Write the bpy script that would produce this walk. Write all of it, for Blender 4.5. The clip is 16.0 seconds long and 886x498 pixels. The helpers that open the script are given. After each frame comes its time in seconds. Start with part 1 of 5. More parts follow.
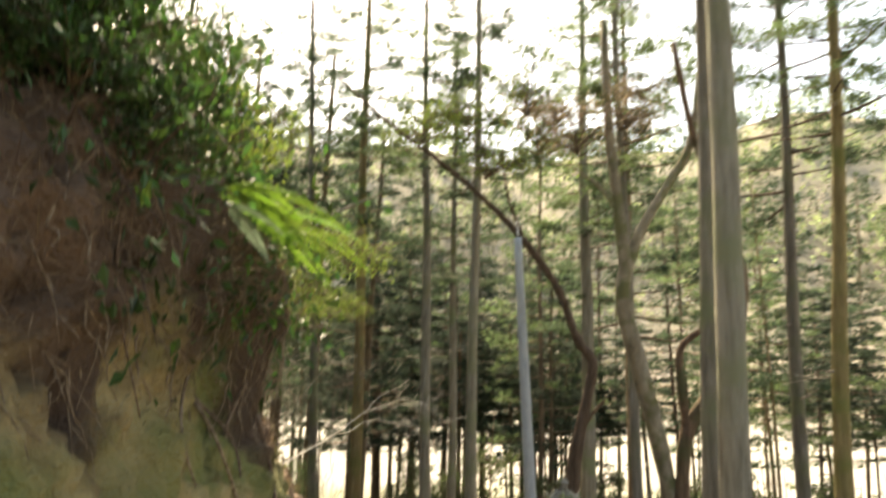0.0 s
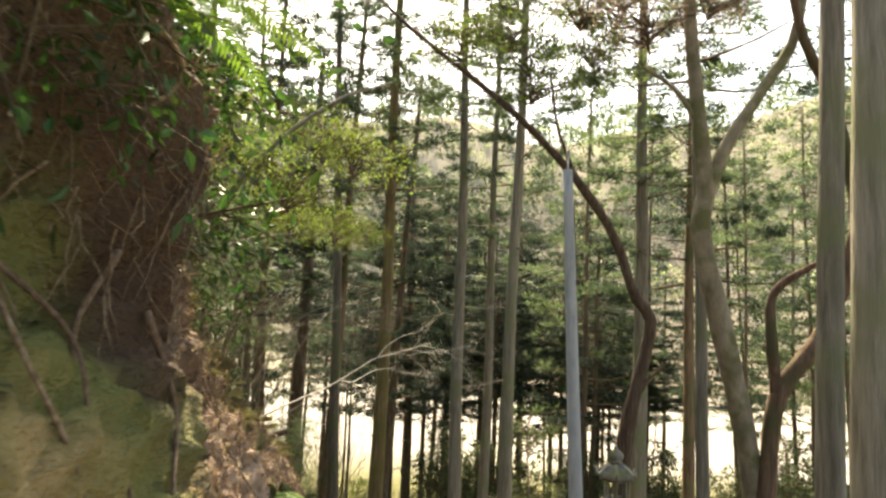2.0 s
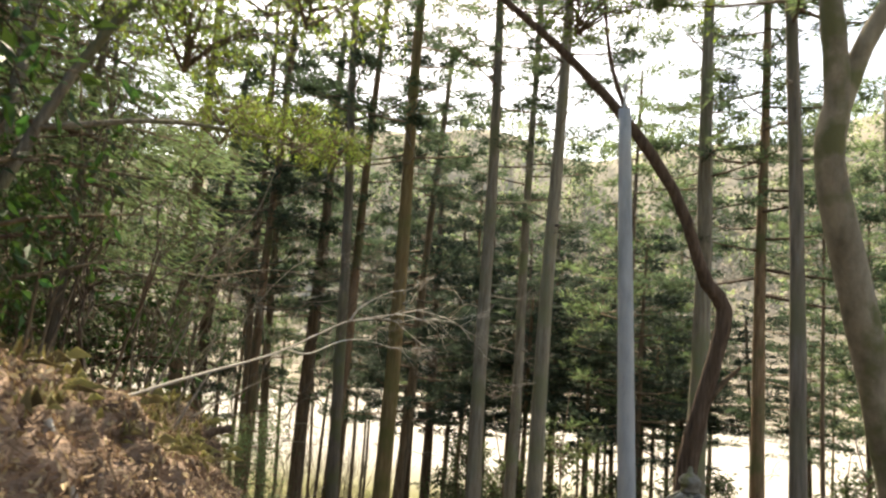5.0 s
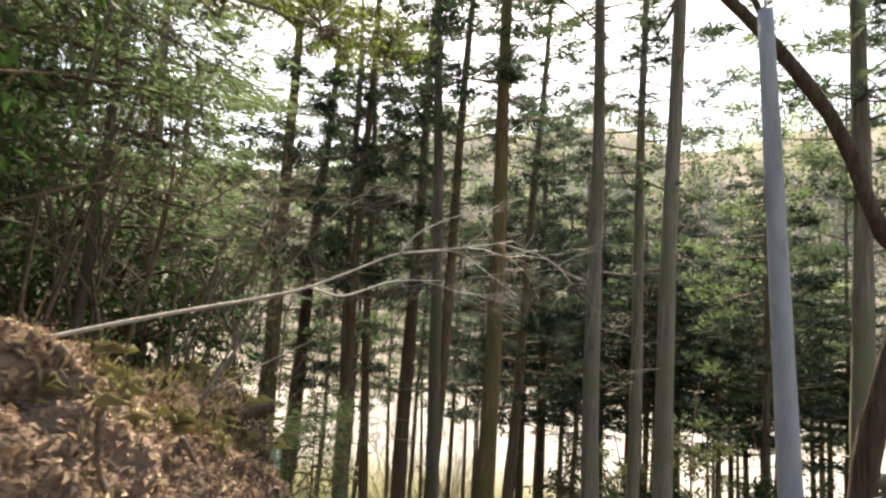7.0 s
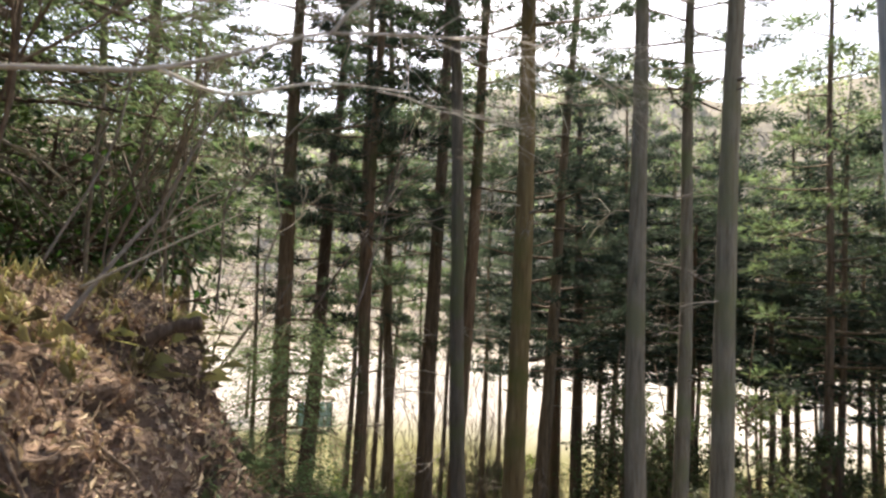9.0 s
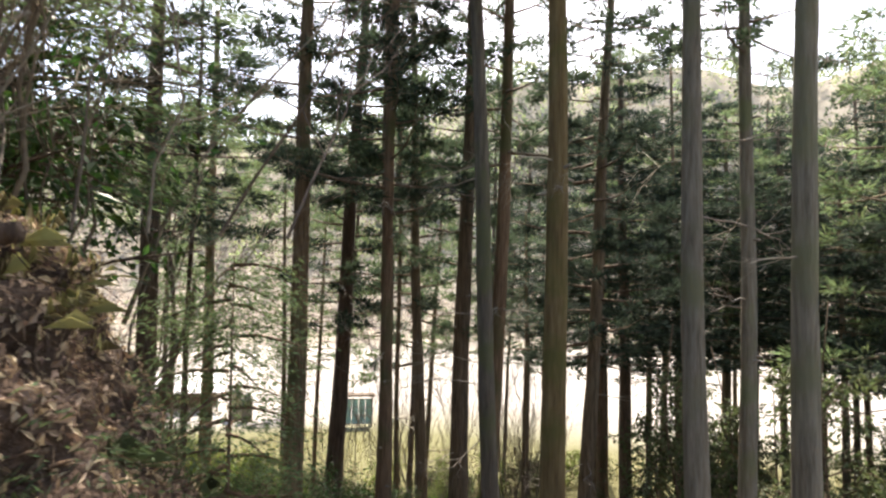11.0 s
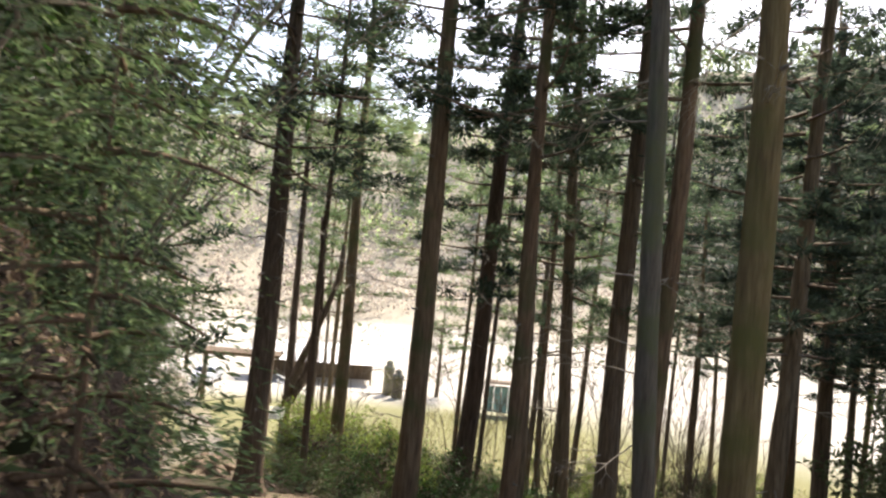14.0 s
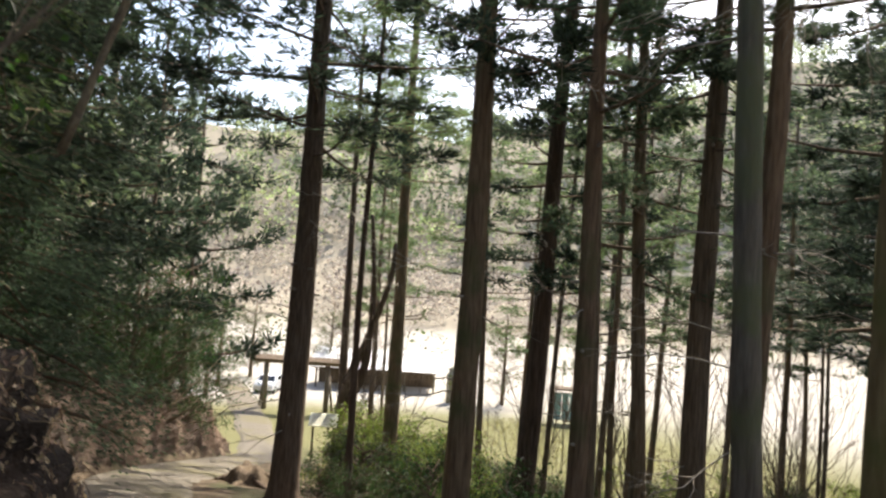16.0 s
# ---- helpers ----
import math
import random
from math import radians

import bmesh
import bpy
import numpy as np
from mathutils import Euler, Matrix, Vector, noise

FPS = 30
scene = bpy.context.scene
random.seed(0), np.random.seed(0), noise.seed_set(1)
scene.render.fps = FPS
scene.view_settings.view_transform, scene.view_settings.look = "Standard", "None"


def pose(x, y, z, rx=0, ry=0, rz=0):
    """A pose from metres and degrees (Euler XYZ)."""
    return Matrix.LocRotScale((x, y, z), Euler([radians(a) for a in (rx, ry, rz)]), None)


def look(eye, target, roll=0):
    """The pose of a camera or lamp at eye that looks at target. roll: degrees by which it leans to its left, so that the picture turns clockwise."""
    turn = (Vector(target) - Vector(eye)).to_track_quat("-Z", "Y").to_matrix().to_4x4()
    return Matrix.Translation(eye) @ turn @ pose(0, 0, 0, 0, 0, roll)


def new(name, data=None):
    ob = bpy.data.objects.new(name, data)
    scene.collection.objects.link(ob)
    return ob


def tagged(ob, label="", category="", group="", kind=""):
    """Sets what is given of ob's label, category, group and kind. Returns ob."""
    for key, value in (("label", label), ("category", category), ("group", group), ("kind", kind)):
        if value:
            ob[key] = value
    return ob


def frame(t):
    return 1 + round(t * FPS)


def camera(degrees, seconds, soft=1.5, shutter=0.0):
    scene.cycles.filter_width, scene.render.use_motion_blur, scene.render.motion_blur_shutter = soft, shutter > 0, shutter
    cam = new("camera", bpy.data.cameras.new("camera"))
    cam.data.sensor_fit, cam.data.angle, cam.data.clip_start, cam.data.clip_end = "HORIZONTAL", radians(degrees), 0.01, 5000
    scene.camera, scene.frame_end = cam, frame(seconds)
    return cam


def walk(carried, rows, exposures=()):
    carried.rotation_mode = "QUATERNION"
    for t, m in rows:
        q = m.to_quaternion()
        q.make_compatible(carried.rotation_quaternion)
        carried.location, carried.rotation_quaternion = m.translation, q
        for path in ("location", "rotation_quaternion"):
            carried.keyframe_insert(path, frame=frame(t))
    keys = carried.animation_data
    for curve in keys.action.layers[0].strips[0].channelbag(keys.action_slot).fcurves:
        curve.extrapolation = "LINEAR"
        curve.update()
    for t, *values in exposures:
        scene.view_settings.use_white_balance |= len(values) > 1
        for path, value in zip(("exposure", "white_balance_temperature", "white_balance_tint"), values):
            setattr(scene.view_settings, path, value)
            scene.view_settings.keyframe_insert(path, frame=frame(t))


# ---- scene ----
cam = camera(65.75, 16.0, soft=2.4, shutter=0.5)
# t, x, y, z, yaw, pitch, roll
PATH = [
    (0.0, 0.000, -0.000, 1.500, -0.00, 8.25, -0.55),
    (0.5, 0.005, 0.575, 1.356, 3.69, 3.48, -3.09),
    (1.0, 0.042, 1.191, 1.222, 0.60, 6.45, 0.47),
    (1.5, 0.069, 1.798, 1.088, 2.82, 4.81, -4.29),
    (2.0, 0.136, 2.320, 0.972, 3.30, 6.10, -2.22),
    (2.5, 0.206, 2.835, 0.854, 4.24, 8.85, -5.37),
    (3.0, 0.255, 3.373, 0.735, 3.71, 7.96, -2.28),
    (5.5, 0.272, 5.781, 0.326, 6.90, 6.72, -4.63),
    (6.0, 0.311, 6.240, 0.218, 9.57, 4.76, -2.80),
    (6.5, 0.291, 6.694, 0.105, 8.31, 5.50, -3.92),
    (7.0, 0.246, 7.144, -0.013, 15.30, 6.94, -3.18),
    (7.5, 0.215, 7.603, -0.136, 14.99, 7.65, -3.40),
    (8.0, 0.176, 8.072, -0.259, 18.45, 5.63, -2.86),
    (8.5, 0.089, 8.588, -0.382, 16.38, 4.76, -2.22),
    (9.0, 0.033, 9.038, -0.506, 18.29, 3.77, -2.24),
    (11.5, -0.267, 11.174, -1.046, 22.91, 3.46, -1.37),
    (12.0, -0.394, 11.598, -1.149, 27.46, 4.53, -5.64),
    (12.5, -0.553, 12.034, -1.257, 26.84, 4.23, -3.60),
    (13.0, -0.720, 12.476, -1.367, 32.25, 4.30, -5.60),
    (13.5, -0.831, 12.935, -1.476, 34.51, 2.31, -3.33),
    (14.0, -0.982, 13.378, -1.585, 35.46, 2.14, -5.14),
    (14.5, -1.185, 13.806, -1.695, 38.63, 2.68, -1.31),
    (15.0, -1.401, 14.211, -1.805, 39.80, 3.14, -2.16),
    (15.5, -1.584, 14.658, -1.920, 39.41, 2.70, -1.13),
    (16.0, -1.800, 15.126, -2.044, 40.94, 2.49, -3.85),
]
# t, stops, kelvin, tint
EXPOSURE = [(0.0, 1.96, 9250, 5), (3.0, 1.84, 8650, 5), (6.5, 1.66, 7800, 10), (9.0, 1.67, 7300, 13), (12.0, 1.78, 7100, 13), (14.0, 1.68, 7050, 12), (16.0, 1.4, 7000, 10)]
walk(cam, [(t, pose(x, y, z, 90 + pitch, roll, yaw)) for t, x, y, z, yaw, pitch, roll in PATH], EXPOSURE)

# ---- light ----
SUN_AZ, SUN_EL = 14.0, 52.0          # degrees left of +y, and above the horizon
world = bpy.data.worlds.new("sky")
scene.world = world
world.use_nodes = True
wn = world.node_tree.nodes
sky = wn.new("ShaderNodeTexSky")
sky.sky_type, sky.sun_disc = "NISHITA", False
sky.sun_elevation, sky.sun_rotation = radians(SUN_EL), radians(-SUN_AZ)
sky.dust_density, sky.air_density = 2.5, 1.0
wn["Background"].inputs["Strength"].default_value = 0.15
world.node_tree.links.new(sky.outputs[0], wn["Background"].inputs["Color"])
sun = new("sun", bpy.data.lights.new("sun", "SUN"))
sun.data.energy, sun.data.angle, sun.data.color = 4.5, radians(0.6), (1.0, 0.95, 0.86)
sun_way = Vector((-math.sin(radians(SUN_AZ)) * math.cos(radians(SUN_EL)), math.cos(radians(SUN_AZ)) * math.cos(radians(SUN_EL)), math.sin(radians(SUN_EL))))
sun.matrix_world = look(sun_way * 60, (0, 0, 0))

# ---- materials ----
def material(name, colours, scale=8.0, rough=0.8, stretch=(1, 1, 1), bump=0.4, fine=60.0, metal=0.0, through_light=0.0, vary=0.12,
             distance=0.02, patch=None, patch_scale=1.2, patch_at=(0.5, 0.62), island=False, spec=0.3):
    """Noise between two or three colours, a larger patchy layer, fine relief, a shift by object or by island."""
    m = bpy.data.materials.new(name)
    m.use_nodes = True
    n, l = m.node_tree.nodes, m.node_tree.links
    b = n["Principled BSDF"]
    co = n.new("ShaderNodeTexCoord")
    mp = n.new("ShaderNodeMapping")
    mp.inputs["Scale"].default_value = stretch
    l.new(co.outputs["Object"], mp.inputs["Vector"])
    t = n.new("ShaderNodeTexNoise")
    t.inputs["Scale"].default_value, t.inputs["Detail"].default_value, t.inputs["Roughness"].default_value = scale, 8, 0.65
    l.new(mp.outputs[0], t.inputs["Vector"])
    r = n.new("ShaderNodeValToRGB")
    r.color_ramp.elements[0].position, r.color_ramp.elements[1].position = 0.32, 0.7
    r.color_ramp.elements[0].color, r.color_ramp.elements[1].color = (*colours[0], 1), (*colours[-1], 1)
    if len(colours) > 2:
        r.color_ramp.elements.new(0.5).color = (*colours[1], 1)
    l.new(t.outputs["Fac"], r.inputs["Fac"])
    colour = r.outputs["Color"]
    if patch:
        p = n.new("ShaderNodeTexNoise")
        p.inputs["Scale"].default_value, p.inputs["Detail"].default_value = patch_scale, 6
        l.new(co.outputs["Object"], p.inputs["Vector"])
        pr = n.new("ShaderNodeValToRGB")
        pr.color_ramp.elements[0].position, pr.color_ramp.elements[1].position = patch_at
        l.new(p.outputs["Fac"], pr.inputs["Fac"])
        mx = n.new("ShaderNodeMix")
        mx.data_type = "RGBA"
        l.new(pr.outputs["Color"], mx.inputs["Factor"])
        l.new(colour, mx.inputs["A"])
        mx.inputs["B"].default_value = (*patch, 1)
        colour = mx.outputs["Result"]
    if vary:
        src = n.new("ShaderNodeNewGeometry").outputs["Random Per Island"] if island else n.new("ShaderNodeObjectInfo").outputs["Random"]
        mr = n.new("ShaderNodeMapRange")
        mr.inputs["To Min"].default_value, mr.inputs["To Max"].default_value = 1 - vary * 2.5, 1 + vary * 2.5
        l.new(src, mr.inputs["Value"])
        hs = n.new("ShaderNodeHueSaturation")
        hr = n.new("ShaderNodeMapRange")
        hr.inputs["To Min"].default_value, hr.inputs["To Max"].default_value = 0.5 - vary * 0.12, 0.5 + vary * 0.12
        l.new(src, hr.inputs["Value"])
        l.new(hr.outputs[0], hs.inputs["Hue"])
        l.new(mr.outputs[0], hs.inputs["Value"])
        l.new(colour, hs.inputs["Color"])
        colour = hs.outputs["Color"]
    l.new(colour, b.inputs["Base Color"])
    b.inputs["Roughness"].default_value, b.inputs["Metallic"].default_value = rough, metal
    b.inputs["Specular IOR Level"].default_value = spec
    if bump:
        f = n.new("ShaderNodeTexNoise")
        f.inputs["Scale"].default_value, f.inputs["Detail"].default_value = fine, 5
        l.new(mp.outputs[0], f.inputs["Vector"])
        ad = n.new("ShaderNodeMath")
        l.new(t.outputs["Fac"], ad.inputs[0])
        l.new(f.outputs["Fac"], ad.inputs[1])
        bp = n.new("ShaderNodeBump")
        bp.inputs["Strength"].default_value, bp.inputs["Distance"].default_value = bump, distance
        l.new(ad.outputs[0], bp.inputs["Height"])
        l.new(bp.outputs[0], b.inputs["Normal"])
    if through_light:
        tr = n.new("ShaderNodeBsdfTranslucent")
        br = n.new("ShaderNodeHueSaturation")
        br.inputs["Value"].default_value, br.inputs["Saturation"].default_value = 1.5, 1.1
        l.new(colour, br.inputs["Color"])
        l.new(br.outputs[0], tr.inputs["Color"])
        mix = n.new("ShaderNodeMixShader")
        mix.inputs[0].default_value = through_light
        l.new(b.outputs[0], mix.inputs[1])
        l.new(tr.outputs[0], mix.inputs[2])
        l.new(mix.outputs[0], n["Material Output"].inputs["Surface"])
    return m


STRETCH = (1, 1, 0.09)
BARK = {
    "grey": material("bark_grey", [(0.10, 0.085, 0.065), (0.17, 0.15, 0.12), (0.26, 0.235, 0.19)], 16, 0.9, STRETCH, 0.7, 70, patch=(0.15, 0.16, 0.09), patch_scale=0.9, distance=0.03),
    "pale": material("bark_pale", [(0.13, 0.115, 0.085), (0.24, 0.215, 0.165), (0.33, 0.30, 0.24)], 16, 0.9, STRETCH, 0.7, 70, patch=(0.2, 0.2, 0.12), patch_scale=0.8, distance=0.03),
    "brown": material("bark_brown", [(0.085, 0.053, 0.033), (0.175, 0.115, 0.07), (0.27, 0.19, 0.12)], 18, 0.9, STRETCH, 0.8, 80, patch=(0.10, 0.10, 0.045), patch_scale=0.9, distance=0.03),
    "dark": material("bark_dark", [(0.06, 0.042, 0.028), (0.13, 0.093, 0.064), (0.21, 0.16, 0.115)], 18, 0.92, STRETCH, 0.8, 80, distance=0.03),
    "mossy": material("bark_mossy", [(0.125, 0.085, 0.04), (0.22, 0.165, 0.075), (0.31, 0.24, 0.115)], 15, 0.92, STRETCH, 0.7, 70, patch=(0.16, 0.15, 0.05), patch_scale=1.0, distance=0.03),
    "smooth": material("bark_smooth", [(0.13, 0.11, 0.075), (0.23, 0.195, 0.14), (0.33, 0.29, 0.21)], 5, 0.85, (1, 1, 0.5), 0.4, 50, patch=(0.13, 0.13, 0.06), patch_scale=2.5),
}
M_TWIG = material("twig_pale", [(0.38, 0.34, 0.28), (0.64, 0.59, 0.5)], 14, 0.8, bump=0.2)
M_DEAD = material("dead_twig", [(0.17, 0.145, 0.115), (0.34, 0.3, 0.25)], 14, 0.85, bump=0.2)
M_TWIG_DARK = material("twig_dark", [(0.08, 0.06, 0.045), (0.2, 0.16, 0.12)], 14, 0.85, bump=0.2)
# One foliage in three tones: _LIT and _DARK have sun and shade coloured in.
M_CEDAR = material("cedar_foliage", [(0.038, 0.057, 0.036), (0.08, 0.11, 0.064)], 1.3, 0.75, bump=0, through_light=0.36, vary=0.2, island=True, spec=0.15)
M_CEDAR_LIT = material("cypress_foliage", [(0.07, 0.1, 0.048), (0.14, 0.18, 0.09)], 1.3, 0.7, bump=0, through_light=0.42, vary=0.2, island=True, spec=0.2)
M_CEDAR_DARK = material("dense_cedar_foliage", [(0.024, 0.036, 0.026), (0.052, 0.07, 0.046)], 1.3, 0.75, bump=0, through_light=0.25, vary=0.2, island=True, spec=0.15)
M_BROAD = material("evergreen_leaf", [(0.022, 0.048, 0.014), (0.05, 0.09, 0.024)], 3, 0.5, bump=0, through_light=0.3, vary=0.22, island=True, spec=0.35)
M_FRESH = material("fresh_leaf", [(0.085, 0.12, 0.028), (0.165, 0.2, 0.055)], 3, 0.5, bump=0, through_light=0.5, vary=0.2, island=True, spec=0.35)
M_OLIVE = material("olive_leaf", [(0.05, 0.065, 0.03), (0.10, 0.12, 0.055)], 2, 0.6, bump=0, through_light=0.35, vary=0.22, island=True, spec=0.3)
# Far foliage is lightened beyond its own colour to carry the distance haze.
M_FAR = material("far_foliage_hazed", [(0.17, 0.21, 0.1), (0.3, 0.34, 0.18)], 0.3, 0.8, bump=0, through_light=0.5, vary=0.26, island=True, spec=0.1)
M_FAR_DARK = material("far_conifer_foliage_hazed", [(0.07, 0.09, 0.055), (0.13, 0.155, 0.095)], 0.3, 0.8, bump=0, through_light=0.25, vary=0.26, island=True, spec=0.1)
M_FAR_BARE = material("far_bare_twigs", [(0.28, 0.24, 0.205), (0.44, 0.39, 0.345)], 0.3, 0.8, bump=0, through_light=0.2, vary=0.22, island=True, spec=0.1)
M_FERN = material("fern_leaf", [(0.065, 0.125, 0.024), (0.125, 0.195, 0.042)], 5, 0.55, bump=0, through_light=0.5, vary=0.15, spec=0.3)
M_FERN_PALE = material("fern_pale", [(0.12, 0.16, 0.11), (0.2, 0.25, 0.18)], 5, 0.5, bump=0, through_light=0.35, vary=0.05)
M_LITTER = material("dry_leaf", [(0.15, 0.095, 0.06), (0.32, 0.23, 0.155), (0.5, 0.39, 0.29)], 2, 0.7, bump=0, through_light=0.15, vary=0.24, island=True)
M_GRASS_DRY = material("dry_grass", [(0.13, 0.12, 0.05), (0.28, 0.25, 0.12)], 3, 0.7, bump=0, through_light=0.3, vary=0.22, island=True)
M_STRAW = material("brown_needles", [(0.10, 0.065, 0.045), (0.2, 0.14, 0.1)], 2, 0.8, bump=0, through_light=0.15, vary=0.22, island=True)
M_SOIL = material("litter_soil", [(0.05, 0.034, 0.022), (0.10, 0.07, 0.046), (0.17, 0.125, 0.085)], 7, 0.95, bump=0.9, fine=45, distance=0.05, patch=(0.085, 0.085, 0.04), patch_scale=0.6, vary=0)
M_GRAVEL = material("path_gravel", [(0.085, 0.072, 0.056), (0.13, 0.113, 0.09), (0.2, 0.18, 0.148)], 9, 0.95, bump=0.7, fine=90, distance=0.02, patch=(0.13, 0.115, 0.07), patch_scale=0.5, vary=0)
M_FIELD = material("pale_gravel_lot", [(0.42, 0.39, 0.33), (0.52, 0.49, 0.43), (0.62, 0.59, 0.53)], 0.9, 0.95, bump=0.4, fine=30, distance=0.03, patch=(0.47, 0.41, 0.29), patch_scale=0.05, vary=0)
M_STONE = material("lantern_stone", [(0.14, 0.13, 0.105), (0.22, 0.205, 0.17), (0.31, 0.29, 0.245)], 12, 0.95, bump=0.8, fine=90, patch=(0.17, 0.18, 0.08), patch_scale=4, distance=0.01)
M_POLE = material("pole_concrete", [(0.2, 0.215, 0.22), (0.27, 0.285, 0.29), (0.34, 0.35, 0.35)], 6, 0.7, (1, 1, 0.25), 0.3, 70, distance=0.006)
M_STEEL = material("galvanised_steel", [(0.35, 0.36, 0.37), (0.5, 0.5, 0.5)], 12, 0.45, bump=0.1, metal=0.8)
M_RUBBER = material("black_cable", [(0.012, 0.012, 0.012), (0.03, 0.03, 0.03)], 20, 0.6, bump=0)
M_TIMBER = material("weathered_timber", [(0.09, 0.075, 0.055), (0.17, 0.14, 0.105), (0.26, 0.225, 0.17)], 14, 0.85, (1, 1, 0.15), 0.5, 60)
M_SIGN = material("sign_board", [(0.58, 0.55, 0.42), (0.72, 0.69, 0.56)], 4, 0.6, bump=0.1)
M_INK = material("sign_print", [(0.16, 0.15, 0.13), (0.24, 0.22, 0.19)], 8, 0.7, bump=0)
M_ROOF = material("pale_roof_sheet", [(0.55, 0.55, 0.54), (0.7, 0.7, 0.69)], 2, 0.5, bump=0.1)
M_TEAL = material("teal_panel", [(0.22, 0.4, 0.39), (0.32, 0.5, 0.48)], 2, 0.35, bump=0.05)
M_CAR = material("silver_paint", [(0.55, 0.57, 0.59), (0.62, 0.64, 0.66)], 3, 0.25, bump=0, metal=0.3)
M_GLASS = material("dark_glass", [(0.02, 0.025, 0.03), (0.04, 0.045, 0.05)], 3, 0.06, bump=0, spec=0.6)
M_TYRE = material("tyre", [(0.015, 0.015, 0.015), (0.03, 0.03, 0.03)], 20, 0.8, bump=0.1)
M_LAMP = material("lamp_glass", [(0.6, 0.6, 0.58), (0.8, 0.8, 0.78)], 5, 0.2, bump=0)
M_ROOT = material("root_bark", [(0.07, 0.045, 0.03), (0.15, 0.105, 0.075), (0.26, 0.2, 0.15)], 20, 0.9, bump=0.5, vary=0.1)


def bank_material():
    """Yellow clay below, brown root-matted soil above, moss and dark clefts."""
    m = material("bank_earth", [(0.17, 0.12, 0.055), (0.31, 0.235, 0.115), (0.44, 0.35, 0.19)], 2.4, 0.95, (1, 1, 1.3), 1.0, 22, distance=0.07, patch=(0.15, 0.155, 0.055), patch_scale=1.1, patch_at=(0.42, 0.6), vary=0)
    n, l = m.node_tree.nodes, m.node_tree.links
    b = n["Principled BSDF"]
    old = b.inputs["Base Color"].links[0].from_socket
    at = n.new("ShaderNodeAttribute")
    at.attribute_name = "soil"
    t = n.new("ShaderNodeTexNoise")
    t.inputs["Scale"].default_value, t.inputs["Detail"].default_value = 9, 9
    r = n.new("ShaderNodeValToRGB")
    r.color_ramp.elements[0].position, r.color_ramp.elements[1].position = 0.35, 0.72
    r.color_ramp.elements[0].color, r.color_ramp.elements[1].color = (0.022, 0.014, 0.01, 1), (0.17, 0.112, 0.078, 1)
    l.new(t.outputs["Fac"], r.inputs["Fac"])
    mx = n.new("ShaderNodeMix")
    mx.data_type = "RGBA"
    l.new(at.outputs["Fac"], mx.inputs["Factor"])
    l.new(old, mx.inputs["A"])
    l.new(r.outputs["Color"], mx.inputs["B"])
    loam = n.new("ShaderNodeValToRGB")
    loam.color_ramp.elements[0].position, loam.color_ramp.elements[1].position = 0.35, 0.72
    loam.color_ramp.elements[0].color, loam.color_ramp.elements[1].color = (0.12, 0.078, 0.054, 1), (0.44, 0.31, 0.23, 1)
    l.new(t.outputs["Fac"], loam.inputs["Fac"])
    at2 = n.new("ShaderNodeAttribute")
    at2.attribute_name = "loam"
    mx2 = n.new("ShaderNodeMix")
    mx2.data_type = "RGBA"
    l.new(at2.outputs["Fac"], mx2.inputs["Factor"])
    l.new(mx.outputs["Result"], mx2.inputs["A"])
    l.new(loam.outputs["Color"], mx2.inputs["B"])
    l.new(mx2.outputs["Result"], b.inputs["Base Color"])
    return m


def ground_material():
    """Leaf litter on the slope, grass at its foot, pale dry field beyond, green-brown far hill."""
    m = material("forest_floor", [(0.05, 0.034, 0.022), (0.10, 0.072, 0.047), (0.18, 0.135, 0.09)], 5, 0.95, bump=0.8, fine=40, distance=0.05, patch=(0.075, 0.075, 0.035), patch_scale=0.5, vary=0)
    n, l = m.node_tree.nodes, m.node_tree.links
    b = n["Principled BSDF"]
    colour = b.inputs["Base Color"].links[0].from_socket
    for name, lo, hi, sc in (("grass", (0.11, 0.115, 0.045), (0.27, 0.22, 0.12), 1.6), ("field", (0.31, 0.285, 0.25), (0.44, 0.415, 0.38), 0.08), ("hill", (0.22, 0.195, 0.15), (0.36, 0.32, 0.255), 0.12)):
        at = n.new("ShaderNodeAttribute")
        at.attribute_name = name
        t = n.new("ShaderNodeTexNoise")
        t.inputs["Scale"].default_value, t.inputs["Detail"].default_value = sc, 9
        r = n.new("ShaderNodeValToRGB")
        r.color_ramp.elements[0].position, r.color_ramp.elements[1].position = 0.35, 0.68
        r.color_ramp.elements[0].color, r.color_ramp.elements[1].color = (*lo, 1), (*hi, 1)
        l.new(t.outputs["Fac"], r.inputs["Fac"])
        mx = n.new("ShaderNodeMix")
        mx.data_type = "RGBA"
        l.new(at.outputs["Fac"], mx.inputs["Factor"])
        l.new(colour, mx.inputs["A"])
        l.new(r.outputs["Color"], mx.inputs["B"])
        colour = mx.outputs["Result"]
    l.new(colour, b.inputs["Base Color"])
    return m


M_BANK, M_GROUND = bank_material(), ground_material()

# ---- shapes ----
rng = np.random.default_rng(7)


